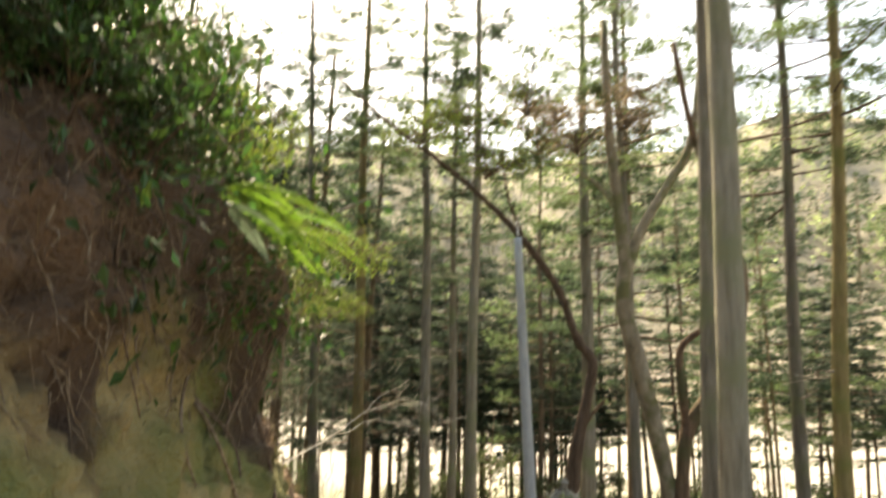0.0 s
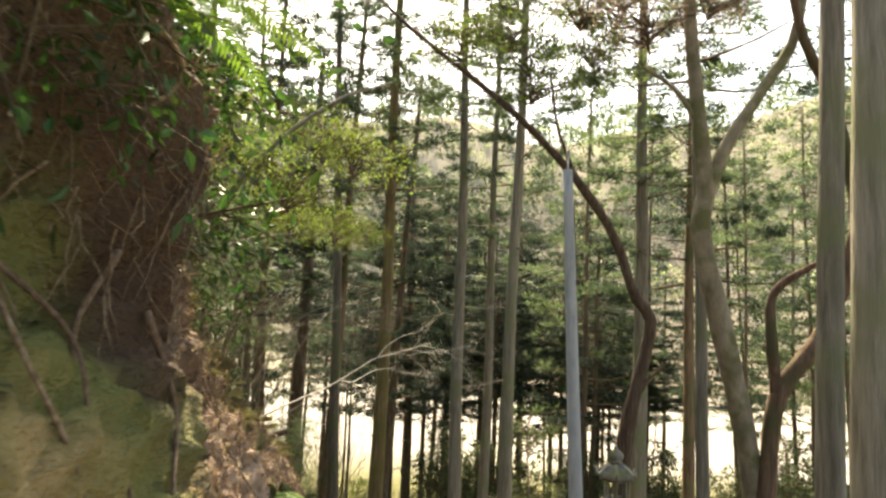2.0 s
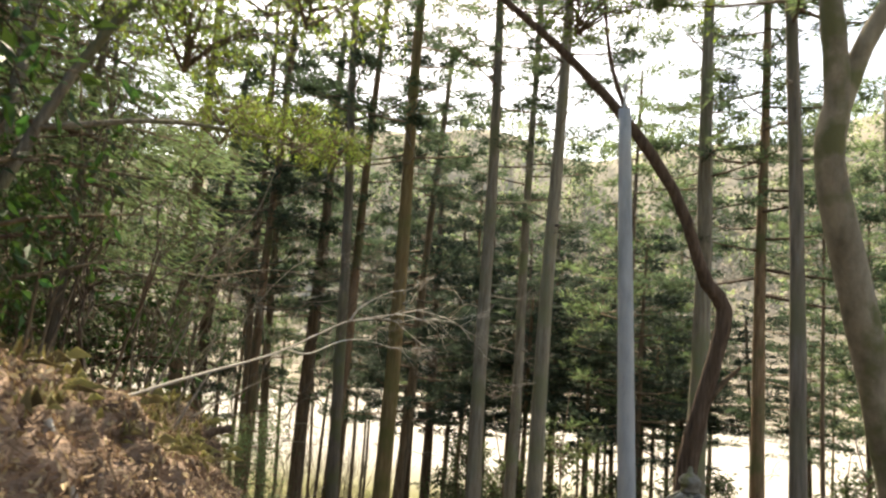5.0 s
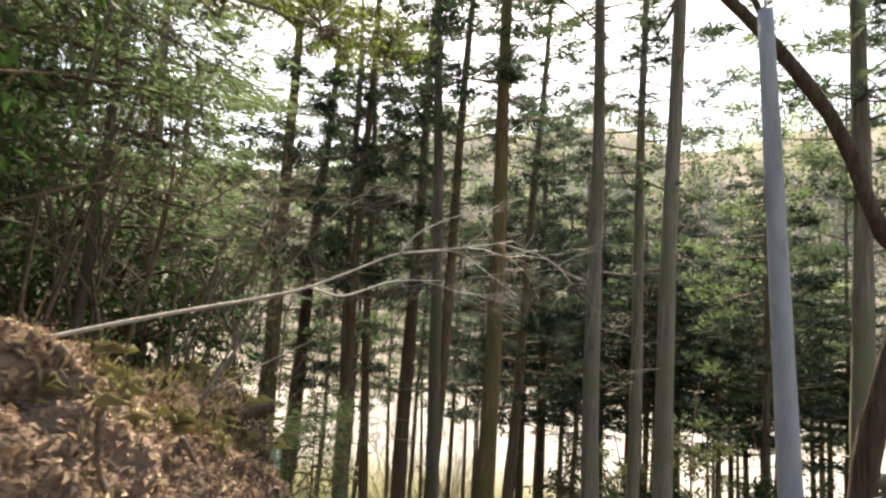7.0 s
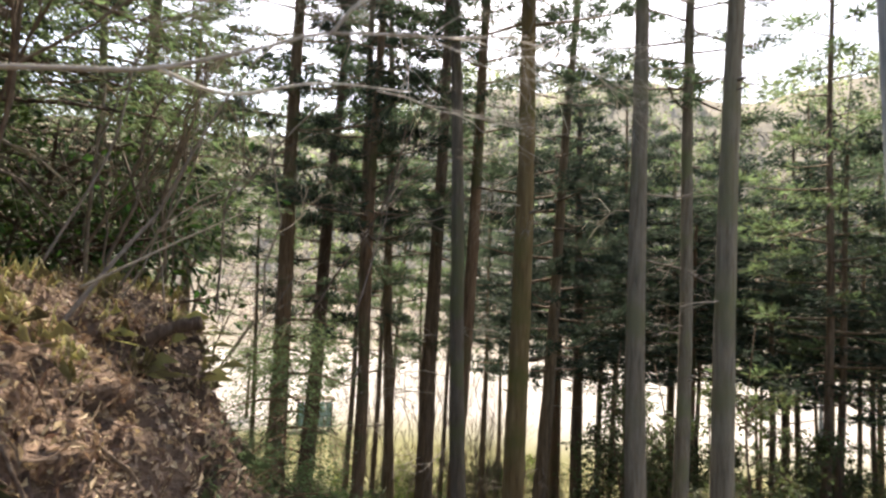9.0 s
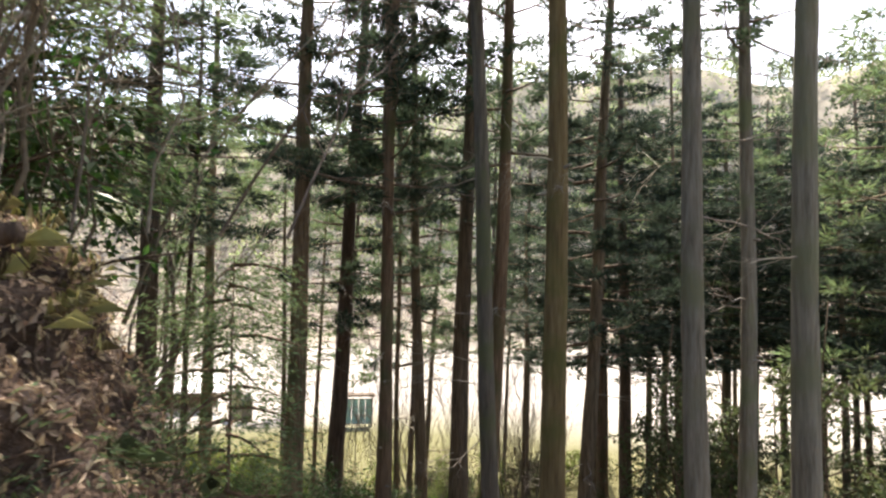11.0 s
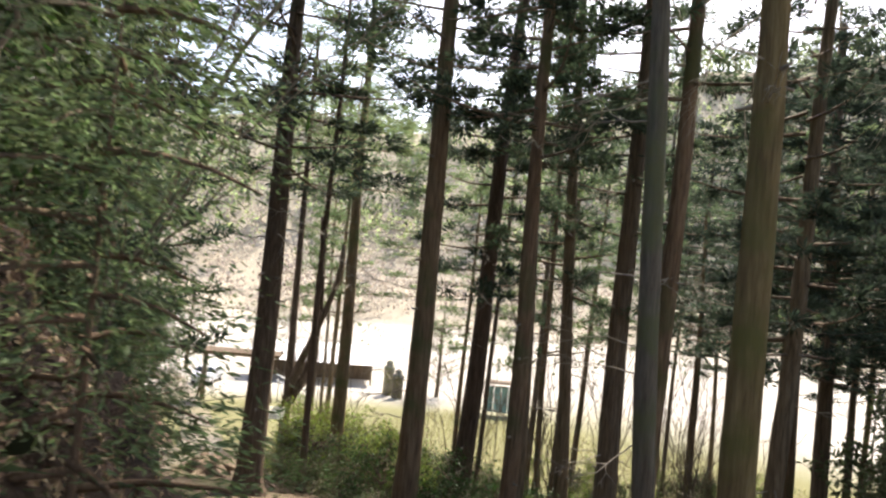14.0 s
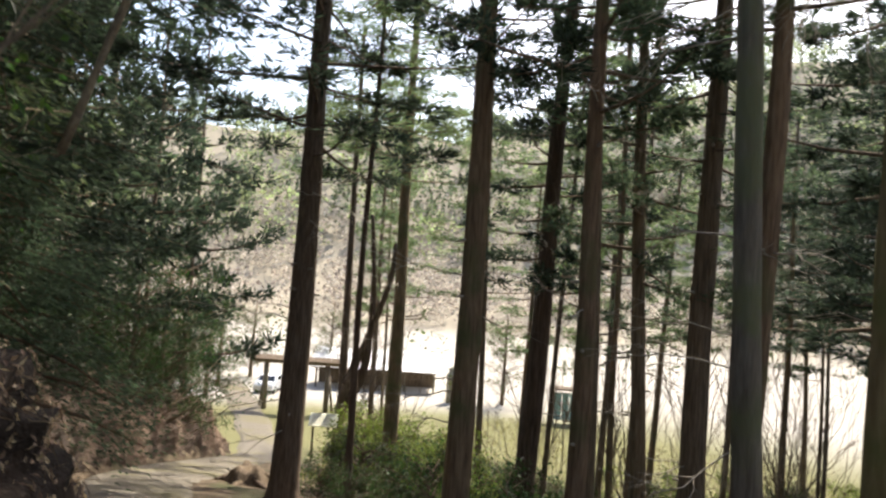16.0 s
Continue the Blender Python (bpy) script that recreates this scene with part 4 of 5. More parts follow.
for end, sag in (((-0.6, -12, 8.2), 0.7), ((9.5, 60, -6.0), 0.8)):
    t = np.linspace(0, 1, 24)
    s = Shape()
    s.tube((np.array(end) - a) * t[:, None] - np.c_[0 * t, 0 * t, sag * 4 * t * (1 - t)], 0.008, 5)
    part("span", s, M_RUBBER, cable)
far_pole = thing("utility_pole", (9.5, 60, gz(9.5, 60)), "distant grey utility pole at the foot of the slope", "pole")
s = Shape()
s.tube([(0, 0, -0.3), (0, 0, 3.5), (0, 0, -6.0 - far_pole.location.z + 0.2)], [0.16, 0.14, 0.11], 14)
part("shaft", s, M_POLE, far_pole)

lx, ly = 2.29, 13.52
lz = gz(lx, ly)
LH = -0.84 - lz
lantern = thing("stone_lantern", (lx, ly, lz), "weathered grey stone lantern with a curled mossy cap", "lantern", turn=0.4)
for nm, prof, sides in (("base", [(0.3, -0.15), (0.3, 0.12), (0.25, 0.2), (0.16, 0.26)], 6), ("shaft", [(0.12, 0.24), (0.115, 0.5), (0.135, 0.55), (0.135, 0.6), (0.11, 0.65), (0.115, LH - 1.02)], 16),
                        ("platform", [(0.13, LH - 1.03), (0.24, LH - 0.93), (0.26, LH - 0.86), (0.24, LH - 0.84)], 6),
                        ("cap", [(0.14, LH - 0.5), (0.27, LH - 0.53), (0.305, LH - 0.49), (0.29, LH - 0.44), (0.2, LH - 0.37), (0.12, LH - 0.31), (0.1, LH - 0.29)], 6),
                        ("finial", [(0.07, LH - 0.3), (0.105, LH - 0.27), (0.1, LH - 0.25), (0.085, LH - 0.235), (0.12, LH - 0.2), (0.125, LH - 0.15), (0.09, LH - 0.1), (0.035, LH - 0.07), (0.025, LH - 0.02), (0.012, LH)], 18)):
    s = Shape()
    s.lathe(prof, sides)
    ob = part(nm, s, M_STONE, lantern, smooth=False if sides == 6 else True)
    if sides == 6:
        bevel(ob, 0.02, 2)
for q in range(6):
    an = q * math.pi / 3
    s = Shape()
    s.box((0.16 * math.cos(an), 0.16 * math.sin(an), LH - 0.68), (0.06, 0.06, 0.34), an)
    bevel(part("fire_box_post", s, M_STONE, lantern, smooth=False), 0.008, 1)
for nm, lo, hi in (("fire_box_top", 0.56, 0.5), ("fire_box_floor", 0.86, 0.8)):
    s = Shape()
    s.lathe([(0.18, LH - lo), (0.18, LH - hi)], 6)
    part(nm, s, M_STONE, lantern, smooth=False)
s = Shape()
for q in range(6):
    an = q * math.pi / 3
    line = [(r * math.cos(an), r * math.sin(an), z) for r, z in ((0.1, LH - 0.3), (0.2, LH - 0.365), (0.29, LH - 0.44), (0.335, LH - 0.42), (0.34, LH - 0.37))]
    s.tube(line, [0.025, 0.03, 0.032, 0.03, 0.018], 7)
part("cap_ridge", s, M_STONE, lantern)

# ---- the bank's roots, litter and plants ----
rng = np.random.default_rng(31)


def bank_scatter(n, s_lo, s_hi, h_lo, h_hi, lift=0.01):
    s, h = rng.uniform(s_lo, s_hi, n), rng.uniform(h_lo, h_hi, n)
    p, nr = on_bank(s, h)
    p2, _ = on_bank(s + 0.08, np.clip(h + 0.018, 0, 1))
    f = rng.uniform(0, 1, (n, 1))
    return p * (1 - f) + p2 * f + nr * lift, nr


def flat_leaves(name, n, spans, mat, length, width, label, category, tilt=0.35):
    sh = Shape()
    for share, s_lo, s_hi, h_lo, h_hi in spans:
        p, nr = bank_scatter(int(n * share), s_lo, s_hi, h_lo, h_hi, 0.012)
        way = np.cross(nr, rng.normal(size=nr.shape)) + nr * rng.normal(0, tilt, (len(nr), 1))
        sh.leaves(p, way, length * rng.uniform(0.6, 1.4, len(p)), width * rng.uniform(0.6, 1.4, len(p)), 0.35, nr + rng.normal(0, tilt, nr.shape))
    return tagged(part(name, sh, mat, smooth=False), label, category, kind="stuff")


flat_leaves("leaf_litter", 22000, [(0.62, 5.8, 14.5, 0.02, 0.8), (0.2, 6, 16, 0.75, 1.0), (0.12, 15, 40, 0.0, 0.6), (0.2, 15.5, 23.5, 0.05, 0.75)], M_LITTER, 0.058, 0.027, "brown dry fallen leaves strewn over the bank", "fallen leaves")
flat_leaves("needle_litter", 9000, [(0.6, -1, 7, 0.55, 1.0), (0.4, 6, 15, 0.3, 1.0), (0.25, 16, 24, 0.1, 0.9)], M_STRAW, 0.2, 0.007, "brown needles and rootlets hanging on the bank", "needle litter", 0.6)

hanging = Shape()
for q in range(520):
    s0 = rng.uniform(-0.5, 7.0) if q < 340 else rng.uniform(6.5, 15)
    h0 = rng.uniform(0.5, 0.88)
    p, nr = on_bank(s0, h0)
    ln = rng.uniform(0.15, 0.75)
    t = np.linspace(0, 1, 6)
    drift = rng.normal(0, 0.35, 3)
    line = p + nr * 0.02 + (nr * 0.12 + drift * [0.5, 1.0, 0.15]) * (t * ln)[:, None] + np.c_[0 * t, 0 * t, -0.75 * ln * t] + rng.normal(0, 0.015, (6, 3))
    hanging.tube(line, np.linspace(rng.uniform(0.0025, 0.008), 0.0015, 6), 4, False)
tagged(part("hanging_roots", hanging, M_ROOT), "fine bare roots hanging out of the cut soil", "roots", kind="stuff")


def root_branch(points, r0, r1, mat, label, name="exposed_root", category="root"):
    s = Shape()
    line = smooth_line(points, 22)
    s.tube(line, np.linspace(r0, r1, 22) * (1 + 0.1 * rng.normal(size=22)), 8)
    return tagged(part(name, s, mat), label, category)


def bank_line(pairs, off=0.02):
    out = []
    for s, h in pairs:
        p, nr = on_bank(s, h)
        out.append(p + nr * off)
    return out


root_branch(bank_line([(11.2, 0.62), (11.05, 0.5), (10.9, 0.36), (10.75, 0.22), (10.7, 0.1)], 0.04), 0.018, 0.01, M_ROOT, "pale exposed root running down the leaf-strewn bank")
root_branch(bank_line([(8.4, 0.66), (8.5, 0.5), (8.7, 0.34), (8.75, 0.2)], 0.03), 0.02, 0.01, M_TWIG, "pale thin root lying on the bank")
root_branch(bank_line([(9.6, 0.8), (9.9, 0.72), (10.2, 0.74), (10.6, 0.68)], 0.05), 0.035, 0.02, M_ROOT, "brown root along the bank's crest")
for q in range(16):
    s0, h0 = rng.uniform(0.5, 13.5), rng.uniform(0.45, 0.8)
    root_branch(bank_line([(s0, h0), (s0 + rng.uniform(-0.2, 0.3), h0 - 0.08), (s0 + rng.uniform(-0.3, 0.5), h0 - 0.2), (s0 + rng.uniform(-0.4, 0.6), h0 - 0.32)], 0.02), rng.uniform(0.01, 0.022), 0.004, M_ROOT, "brown root exposed in the cut bank")
stub = root_branch([(-3.1, 12.35, -0.95), (-2.98, 12.45, -0.85), (-2.88, 12.55, -0.78), (-2.72, 12.62, -0.74)], 0.055, 0.04, BARK["dark"], "dark broken branch stub on the bank's crest", "broken_branch", "branch")
log = root_branch([(-3.9, 10.0, -0.1), (-3.3, 10.35, -0.05), (-2.95, 10.7, -0.12), (-2.75, 10.95, -0.25)], 0.07, 0.045, BARK["mossy"], "mossy fallen log lying on the bank's crest", "fallen_log", "log")
log.location.z = -0.24

# tufts of dry grass and weeds along the crest
def tuft_field(name, n, s_lo, s_hi, h_lo, h_hi, mat, length, label):
    sh = Shape()
    for q in range(n):
        p, nr = on_bank(rng.uniform(s_lo, s_hi), rng.uniform(h_lo, h_hi))
        m = rng.integers(14, 30)
        way = rng.normal(0, 0.5, (m, 3)) + nr * 0.5 + np.array([0, 0, 0.7])
        way /= np.linalg.norm(way, axis=1)[:, None]
        ln = length * rng.uniform(0.5, 1.3, (m, 1))
        b = p + rng.normal(0, 0.05, (m, 3)) * [1, 1, 0.3]
        mid = b + way * ln * 0.55
        end = mid + (way * [1, 1, -0.35] + np.array([0, 0, -0.25])) * ln * 0.5
        side = np.cross(way, [0.2, 0.1, 1.0])
        side /= np.linalg.norm(side, axis=1)[:, None] + 1e-9
        wd = 0.0028
        sh.add(np.stack([b - side * wd, b + side * wd, mid + side * wd, end, mid - side * wd], 1).reshape(-1, 3), np.arange(5 * m).reshape(m, 5))
    return tagged(part(name, sh, mat, smooth=False), label, "grass", kind="stuff")


tuft_field("dry_grass", 120, 6.3, 15.5, 0.66, 0.95, M_GRASS_DRY, 0.2, "dry yellow-green grass tufts on the bank's crest")
tuft_field("weeds", 60, 6.8, 16, 0.02, 0.5, M_OLIVE, 0.2, "small grey-green weeds sprouting on the bank")


def fern(at, ways, length, mat, label, width=0.16, sag=0.5, group=""):
    """A tuft of fronds, each a stalk with paired narrow leaflets."""
    root = thing("fern", at, label, "fern", group)
    for way in ways:
        way = np.array(way, float)
        way /= np.linalg.norm(way)
        t = np.linspace(0, 1, 12)
        ln = length * rng.uniform(0.8, 1.15)
        line = way * (t * ln)[:, None] + np.c_[0 * t, 0 * t, -sag * ln * t * t]
        s = Shape()
        s.tube(line, np.linspace(0.005, 0.0015, 12), 4, False)
        tt = np.linspace(0.14, 0.985, 34)
        base = np.stack([np.interp(tt, t, line[:, k]) for k in range(3)], 1)
        tang = np.gradient(base, axis=0)
        tang /= np.linalg.norm(tang, axis=1)[:, None]
        side = np.cross(tang, [0, 0, 1.0])
        side /= np.linalg.norm(side, axis=1)[:, None] + 1e-9
        wid = width * np.sin(np.pi * np.clip(tt, 0, 1) ** 0.7) ** 0.8 + 0.015
        for sg in (-1, 1):
            s.leaves(base, side * sg + tang * 0.35 + [0, 0, -0.12], wid, 0.019, 0.1, np.cross(side, tang))
        part("frond", s, mat, root)
    return root


fern((-1.16, 3.55, 2.25), [(0.5, 0.45, -0.35), (0.75, 0.2, 0.0)], 0.36, M_FERN_PALE, "pale silvery fern frond hanging from the bank", 0.085)
for at, ways, ln in (((-1.2, 3.7, 3.0), [(0.6, 0.7, 0.3), (0.8, 0.2, 0.2), (0.4, 1, 0.1), (0.9, 0.5, -0.1)], 0.85), ((-1.25, 4.5, 2.7), [(0.9, 0.3, 0.35), (0.8, 0.6, 0.15), (0.95, -0.15, 0.2), (0.7, 0.7, -0.2), (0.9, 0.1, -0.1)], 0.92),
                     ((-1.35, 7.1, -0.3), [(0.8, 0.2, 0.5), (0.6, 0.7, 0.3), (0.7, -0.4, 0.3)], 0.4),
                     ((-1.55, 8.0, -0.75), [(0.8, 0.2, 0.4), (0.5, 0.7, 0.3), (0.7, -0.4, 0.3)], 0.4), ((-1.5, 13.3, -2.4), [(0.7, 0.2, 0.5), (0.4, 0.8, 0.4), (0.6, -0.5, 0.4)], 0.5)):
    p, nr = on_bank(at[1], 0.8 if at[2] > 2 else 0.5)
    fern(tuple(p + nr * 0.06) if at[2] > 2 else at, ways, ln, M_FERN, "bright green fern growing out of the bank", group="ferns on the bank")


def shrub(at, crowns, label, scale=1.0, turn=0.0, squash=1.0, k=0, name="shrub", group="shrubs on the bank"):
    root = thing(name, at, label, "shrub", group)
    for nm, data in zip(("branchwork", "foliage"), crowns[k % len(crowns)]):
        part(nm, data, None, root).matrix_basis = pose(0, 0, -0.15, 0, 0, turn) @ Matrix.Diagonal((scale, scale, scale * squash, 1))
    return root


# leafy growth overhanging the bluff
HANG = crown_set(broad_crown, 2, M_BROAD, BARK["dark"], "overhang", seed0=140, height=0.7, reach=0.85, branches=26, leaves_each=70, leaf=(0.08, 0.036), hang=0.3)
HANG_FRESH = crown_set(broad_crown, 2, M_FRESH, BARK["dark"], "fresh_overhang", seed0=150, height=0.8, reach=1.0, branches=20, leaves_each=60, leaf=(0.075, 0.03), hang=0.3)
for k, (s0, sc) in enumerate([(1.5, 0.7), (1.9, 0.75), (2.1, 0.85), (2.5, 0.85), (3.0, 0.9), (3.5, 0.9), (4.1, 0.8), (4.6, 0.9), (5.2, 0.9), (6.0, 1.0)]):
    p, nr = on_bank(s0, 0.9)
    p = p + np.array([0, 0, 0.35])
    shrub(tuple(p), HANG_FRESH if k in (7, 8) else HANG, "glossy dark green shrub overhanging the bluff", sc, k * 67, 0.9, k)
for k, (s0, h0, sc) in enumerate([(2.3, 0.84, 0.6), (2.9, 0.8, 0.62), (3.4, 0.88, 0.6), (1.9, 0.88, 0.6), (1.5, 0.86, 0.55), (2.6, 0.87, 0.65), (3.1, 0.88, 0.7)]):
    p, nr = on_bank(s0, h0)
    shrub(tuple(p + nr * 0.05), HANG, "dark leafy spray hanging down the bluff's face", sc, k * 83, 0.8, k)
for k, (s0, d, sc) in enumerate([(2.0, 2.6, 0.8), (2.6, 2.3, 0.85), (3.1, 2.3, 0.9), (3.9, 2.2, 0.9), (4.6, 2.4, 0.95), (5.6, 2.9, 1.1), (6.6, 3.2, 1.3), (7.6, 3.4, 1.2), (8.7, 3.7, 1.1), (10.2, 4.2, 1.2), (2.5, 3.3, 1.2), (3.2, 3.4, 1.3), (4.0, 3.5, 1.3), (3.6, 2.7, 1.0)]):
    p, o = bank_point(np.array([s0]), np.array([0.0]))
    x, y = p[0, 0] - o[0, 0] * (d - 1), p[0, 1] - o[0, 1] * (d - 1)
    shrub((x, y, gz(x, y)), BUSH, "dark evergreen shrub above the bank", sc, k * 50, 1.1, k)
fresh = thing("overhanging_tree", (-3.4, 9.2, gz(-3.4, 9.2)), "slender tree with glowing yellow-green leaves over the bank", "tree")
s = Shape()
s.tube(smooth_line([(0, 0, -0.3), (0.3, 0.1, 1.2), (0.9, 0.3, 2.6), (1.7, 0.6, 3.5), (2.4, 0.9, 3.9)], 16), np.linspace(0.05, 0.012, 16), 8)
part("trunk", s, BARK["grey"], fresh)
s = Shape()
s.tube(smooth_line([(0.5, 0.15, 1.7), (0.9, 0.9, 2.0), (1.3, 1.7, 2.15), (1.7, 2.5, 2.2)], 14), np.linspace(0.025, 0.008, 14), 7)
part("limb", s, BARK["grey"], fresh)
for k, (x, y, z, sc) in enumerate([(1.3, 0.4, 2.2, 0.75), (2.0, 0.8, 2.7, 0.7), (0.6, 0.0, 2.6, 0.8), (1.5, 1.2, 3.0, 0.7), (0.9, -0.6, 3.0, 0.7), (1.1, 1.5, 2.0, 0.5), (1.5, 2.1, 2.1, 0.55), (1.8, 2.6, 2.1, 0.45), (1.2, 2.3, 2.3, 0.5)]):
    for nm, data in zip(("branchwork", "foliage"), HANG_FRESH[k % 2]):
        part(nm, data, None, fresh).matrix_basis = pose(x, y, z, 0, 0, k * 80) @ Matrix.Diagonal((sc, sc, sc, 1))
# sunlit foliage on the arching tree, dead brown leaves in the forked one
BROWN = crown_set(broad_crown, 2, M_LITTER, BARK["dark"], "brown_spray", seed0=160, height=0.7, reach=1.0, branches=22, leaves_each=40, leaf=(0.07, 0.02), hang=0.3)
for tree_ob, crowns, spots in ((arching, HANG_FRESH, [(1.0, 16.7, 5.7, 1.3), (2.3, 16.6, 6.1, 1.3), (-0.5, 16.4, 6.5, 1.3), (0.6, 16.9, 6.9, 1.2), (2.0, 16.4, 7.2, 1.4)]), (forked, BROWN, [(2.4, 12.0, 4.9, 0.9), (3.2, 11.9, 5.3, 0.9), (2.0, 12.2, 5.4, 0.9), (3.7, 12.1, 5.9, 0.8)])):
    for k, (x, y, z, sc) in enumerate(spots):
        for nm, data in zip(("branchwork", "foliage"), crowns[k % 2]):
            ob = part(nm, data, None, tree_ob)
            ob.matrix_basis = Matrix.Translation(Vector((x, y, z)) - tree_ob.location) @ pose(0, 0, 0, 0, 0, k * 80) @ Matrix.Diagonal((sc, sc, sc, 1))
            if nm == "branchwork":
                tagged(ob, kind="stuff")
# dense evergreen thicket along the later bank
for k, s0 in enumerate(np.arange(19, 50, 1.2)):
    p, nr = on_bank(s0, 0.97 if k % 2 else 0.93)
    shrub(tuple(p), BUSH, "dense dark evergreen thicket bush hanging over the bank", rng.uniform(1.0, 1.5), k * 50, 1.0, k, "thicket_bush", "thicket along the path")


def sapling(x, y, height, reach, label, seed, mat=M_CEDAR_LIT, leaf=(0.055, 0.011), clear=0.08, density=420):
    limbs, foliage = conifer_crown(height * (1 - clear), reach, int(height * 14), density, seed, leaf, 0.3, 0.1)
    root = thing("young_cedar", (x, y, gz(x, y) - 0.05), label, "sapling")
    s = Shape()
    s.tube([(0, 0, -0.1), (0.02, 0.01, height * 0.5), (0.0, 0.02, height)], [0.022, 0.015, 0.004], 7)
    part("stem", s, BARK["brown"], root)
    tagged(part("branchwork", limbs, BARK["brown"], root), kind="stuff").location.z = height * clear
    part("foliage", foliage, mat, root, smooth=False).location.z = height * clear
    return root


sapling(-3.25, 14.55, 3.3, 0.68, "young feathery green cedar on the bank's slope", 210, leaf=(0.05, 0.011), clear=0.12, density=800)
sapling(-8.7, 16.95, 3.7, 1.25, "bushy dark green young cedar on the bank's slope", 214, M_CEDAR, (0.07, 0.014), 0.36, 560)
sapling(-2.6, 12.7, 1.5, 0.6, "small green cedar seedling low on the bank", 212)

# bare branches reaching out over the bank
rng = np.random.default_rng(77)


def bare_branch(label, lines, tips, mat, base):
    root = thing("bare_branch", base, label, "branch", "bare branches")
    for pts, r0, r1 in lines:
        s = Shape()
        s.tube(smooth_line(np.array(pts) - base, 24), 0.72 * np.linspace(r0, r1, 24) * (1 + 0.05 * rng.normal(size=24)), 7)
        part("limb", s, mat, root)
    for p, way, ln, r, dep in tips:
        s = Shape()
        twigs(s, np.array(p) - base, way, ln, r, dep, 0.42, 0.05, 4)
        part("twig", s, mat, root)
    return root


bare_branch("long pale leafless branch reaching out from the bank", [
    ([(-2.5, 9.1, -0.3), (-2.2, 9.7, -0.11), (-1.96, 10.17, 0.02), (-1.75, 10.55, 0.12), (-1.61, 10.86, 0.21), (-1.38, 11.17, 0.38), (-1.22, 11.34, 0.48), (-0.88, 11.73, 0.58), (-0.6, 12.02, 0.67)], 0.018, 0.006),
    ([(-1.61, 10.86, 0.21), (-1.48, 11.08, 0.18), (-1.28, 11.38, 0.3), (-1.03, 11.68, 0.34)], 0.011, 0.004), ([(-1.22, 11.34, 0.48), (-1.13, 11.4, 0.62), (-0.98, 11.53, 0.74)], 0.013, 0.006)],
    [((-1.22, 11.34, 0.48), (0.7, 0.6, 0.1), 0.7, 0.005, 3), ((-0.88, 11.73, 0.58), (0.7, 0.5, 0.0), 0.6, 0.004, 3), ((-0.68, 11.93, 0.64), (0.9, 0.5, -0.2), 0.55, 0.004, 3), ((-0.98, 11.53, 0.74), (0.6, 0.6, 0.3), 0.4, 0.004, 2), ((-1.13, 11.58, 0.32), (0.8, 0.5, -0.1), 0.5, 0.004, 3)], M_TWIG, np.array((-2.5, 9.1, -0.3)))
bare_branch("thin grey leafless branch arching above the bank", [
    ([(-5.2, 10.4, 0.3), (-3.77, 10.64, 0.67), (-3.13, 10.9, 0.86), (-2.59, 11.27, 0.79), (-2.12, 11.7, 0.92), (-1.7, 12.1, 0.9)], 0.017, 0.005)],
    [((-2.12, 11.7, 0.92), (0.7, 0.7, 0.0), 0.7, 0.005, 3), ((-2.59, 11.27, 0.79), (0.8, 0.6, -0.2), 0.5, 0.004, 3), ((-1.8, 12.0, 0.9), (0.8, 0.3, 0.2), 0.6, 0.004, 3)], M_TWIG_DARK, np.array((-5.2, 10.4, 0.3)))
bare_branch("upright pale sapling stem without leaves on the bank", [
    ([(-3.05, 11.8, -0.85), (-2.98, 12.05, -0.5), (-2.93, 12.22, -0.28), (-2.86, 12.35, -0.08), (-2.72, 12.4, 0.22), (-2.55, 12.45, 0.55), (-2.35, 12.5, 0.85)], 0.022, 0.007), ([(-2.8, 11.75, -0.55), (-2.45, 12.0, -0.3), (-2.15, 12.2, -0.1)], 0.013, 0.004),
    ([(-3.4, 12.0, -0.5), (-3.2, 12.3, 0.3), (-3.1, 12.4, 1.0), (-2.8, 12.6, 1.3)], 0.013, 0.005)],
    [((-2.35, 12.5, 0.85), (0.5, 0.3, 0.6), 0.6, 0.005, 3), ((-2.7, 12.4, 0.25), (-0.2, 0.4, 0.8), 0.6, 0.004, 3), ((-3.1, 12.4, 1.0), (0.4, 0.4, 0.7), 0.5, 0.004, 3)], M_DEAD, np.array((-3.05, 11.8, -0.85)))
bare_branch("tangle of thin dead brushwood on the bank", [([(-3.4, 12.6, -0.6), (-3.2, 13.0, 0.2), (-3.3, 13.4, 1.2)], 0.014, 0.006)],
    [((-3.4 + 0.25 * q, 12.6 + 0.2 * q, -0.7), (rng.normal(0, 0.4), rng.normal(0.2, 0.4), 1), 1.5, 0.009, 3) for q in range(6)], M_TWIG_DARK, np.array((-3.4, 12.6, -0.6)))
bare_branch("leaning pale dead stem above the later bank", [([(-6.6, 16.8, -1.4), (-6.2, 17.2, 0.2), (-5.6, 17.9, 1.6), (-5.1, 18.5, 2.6), (-4.9, 18.8, 3.6)], 0.04, 0.012), ([(-5.9, 17.5, 1.0), (-5.2, 17.7, 1.6), (-4.6, 18.0, 1.9)], 0.018, 0.005)],
    [((-5.1, 18.5, 2.6), (0.6, 0.3, 0.5), 1.0, 0.009, 3), ((-4.6, 18.0, 1.9), (0.7, 0.3, 0.2), 0.6, 0.005, 3)], M_TWIG_DARK, np.array((-6.6, 16.8, -1.4)))


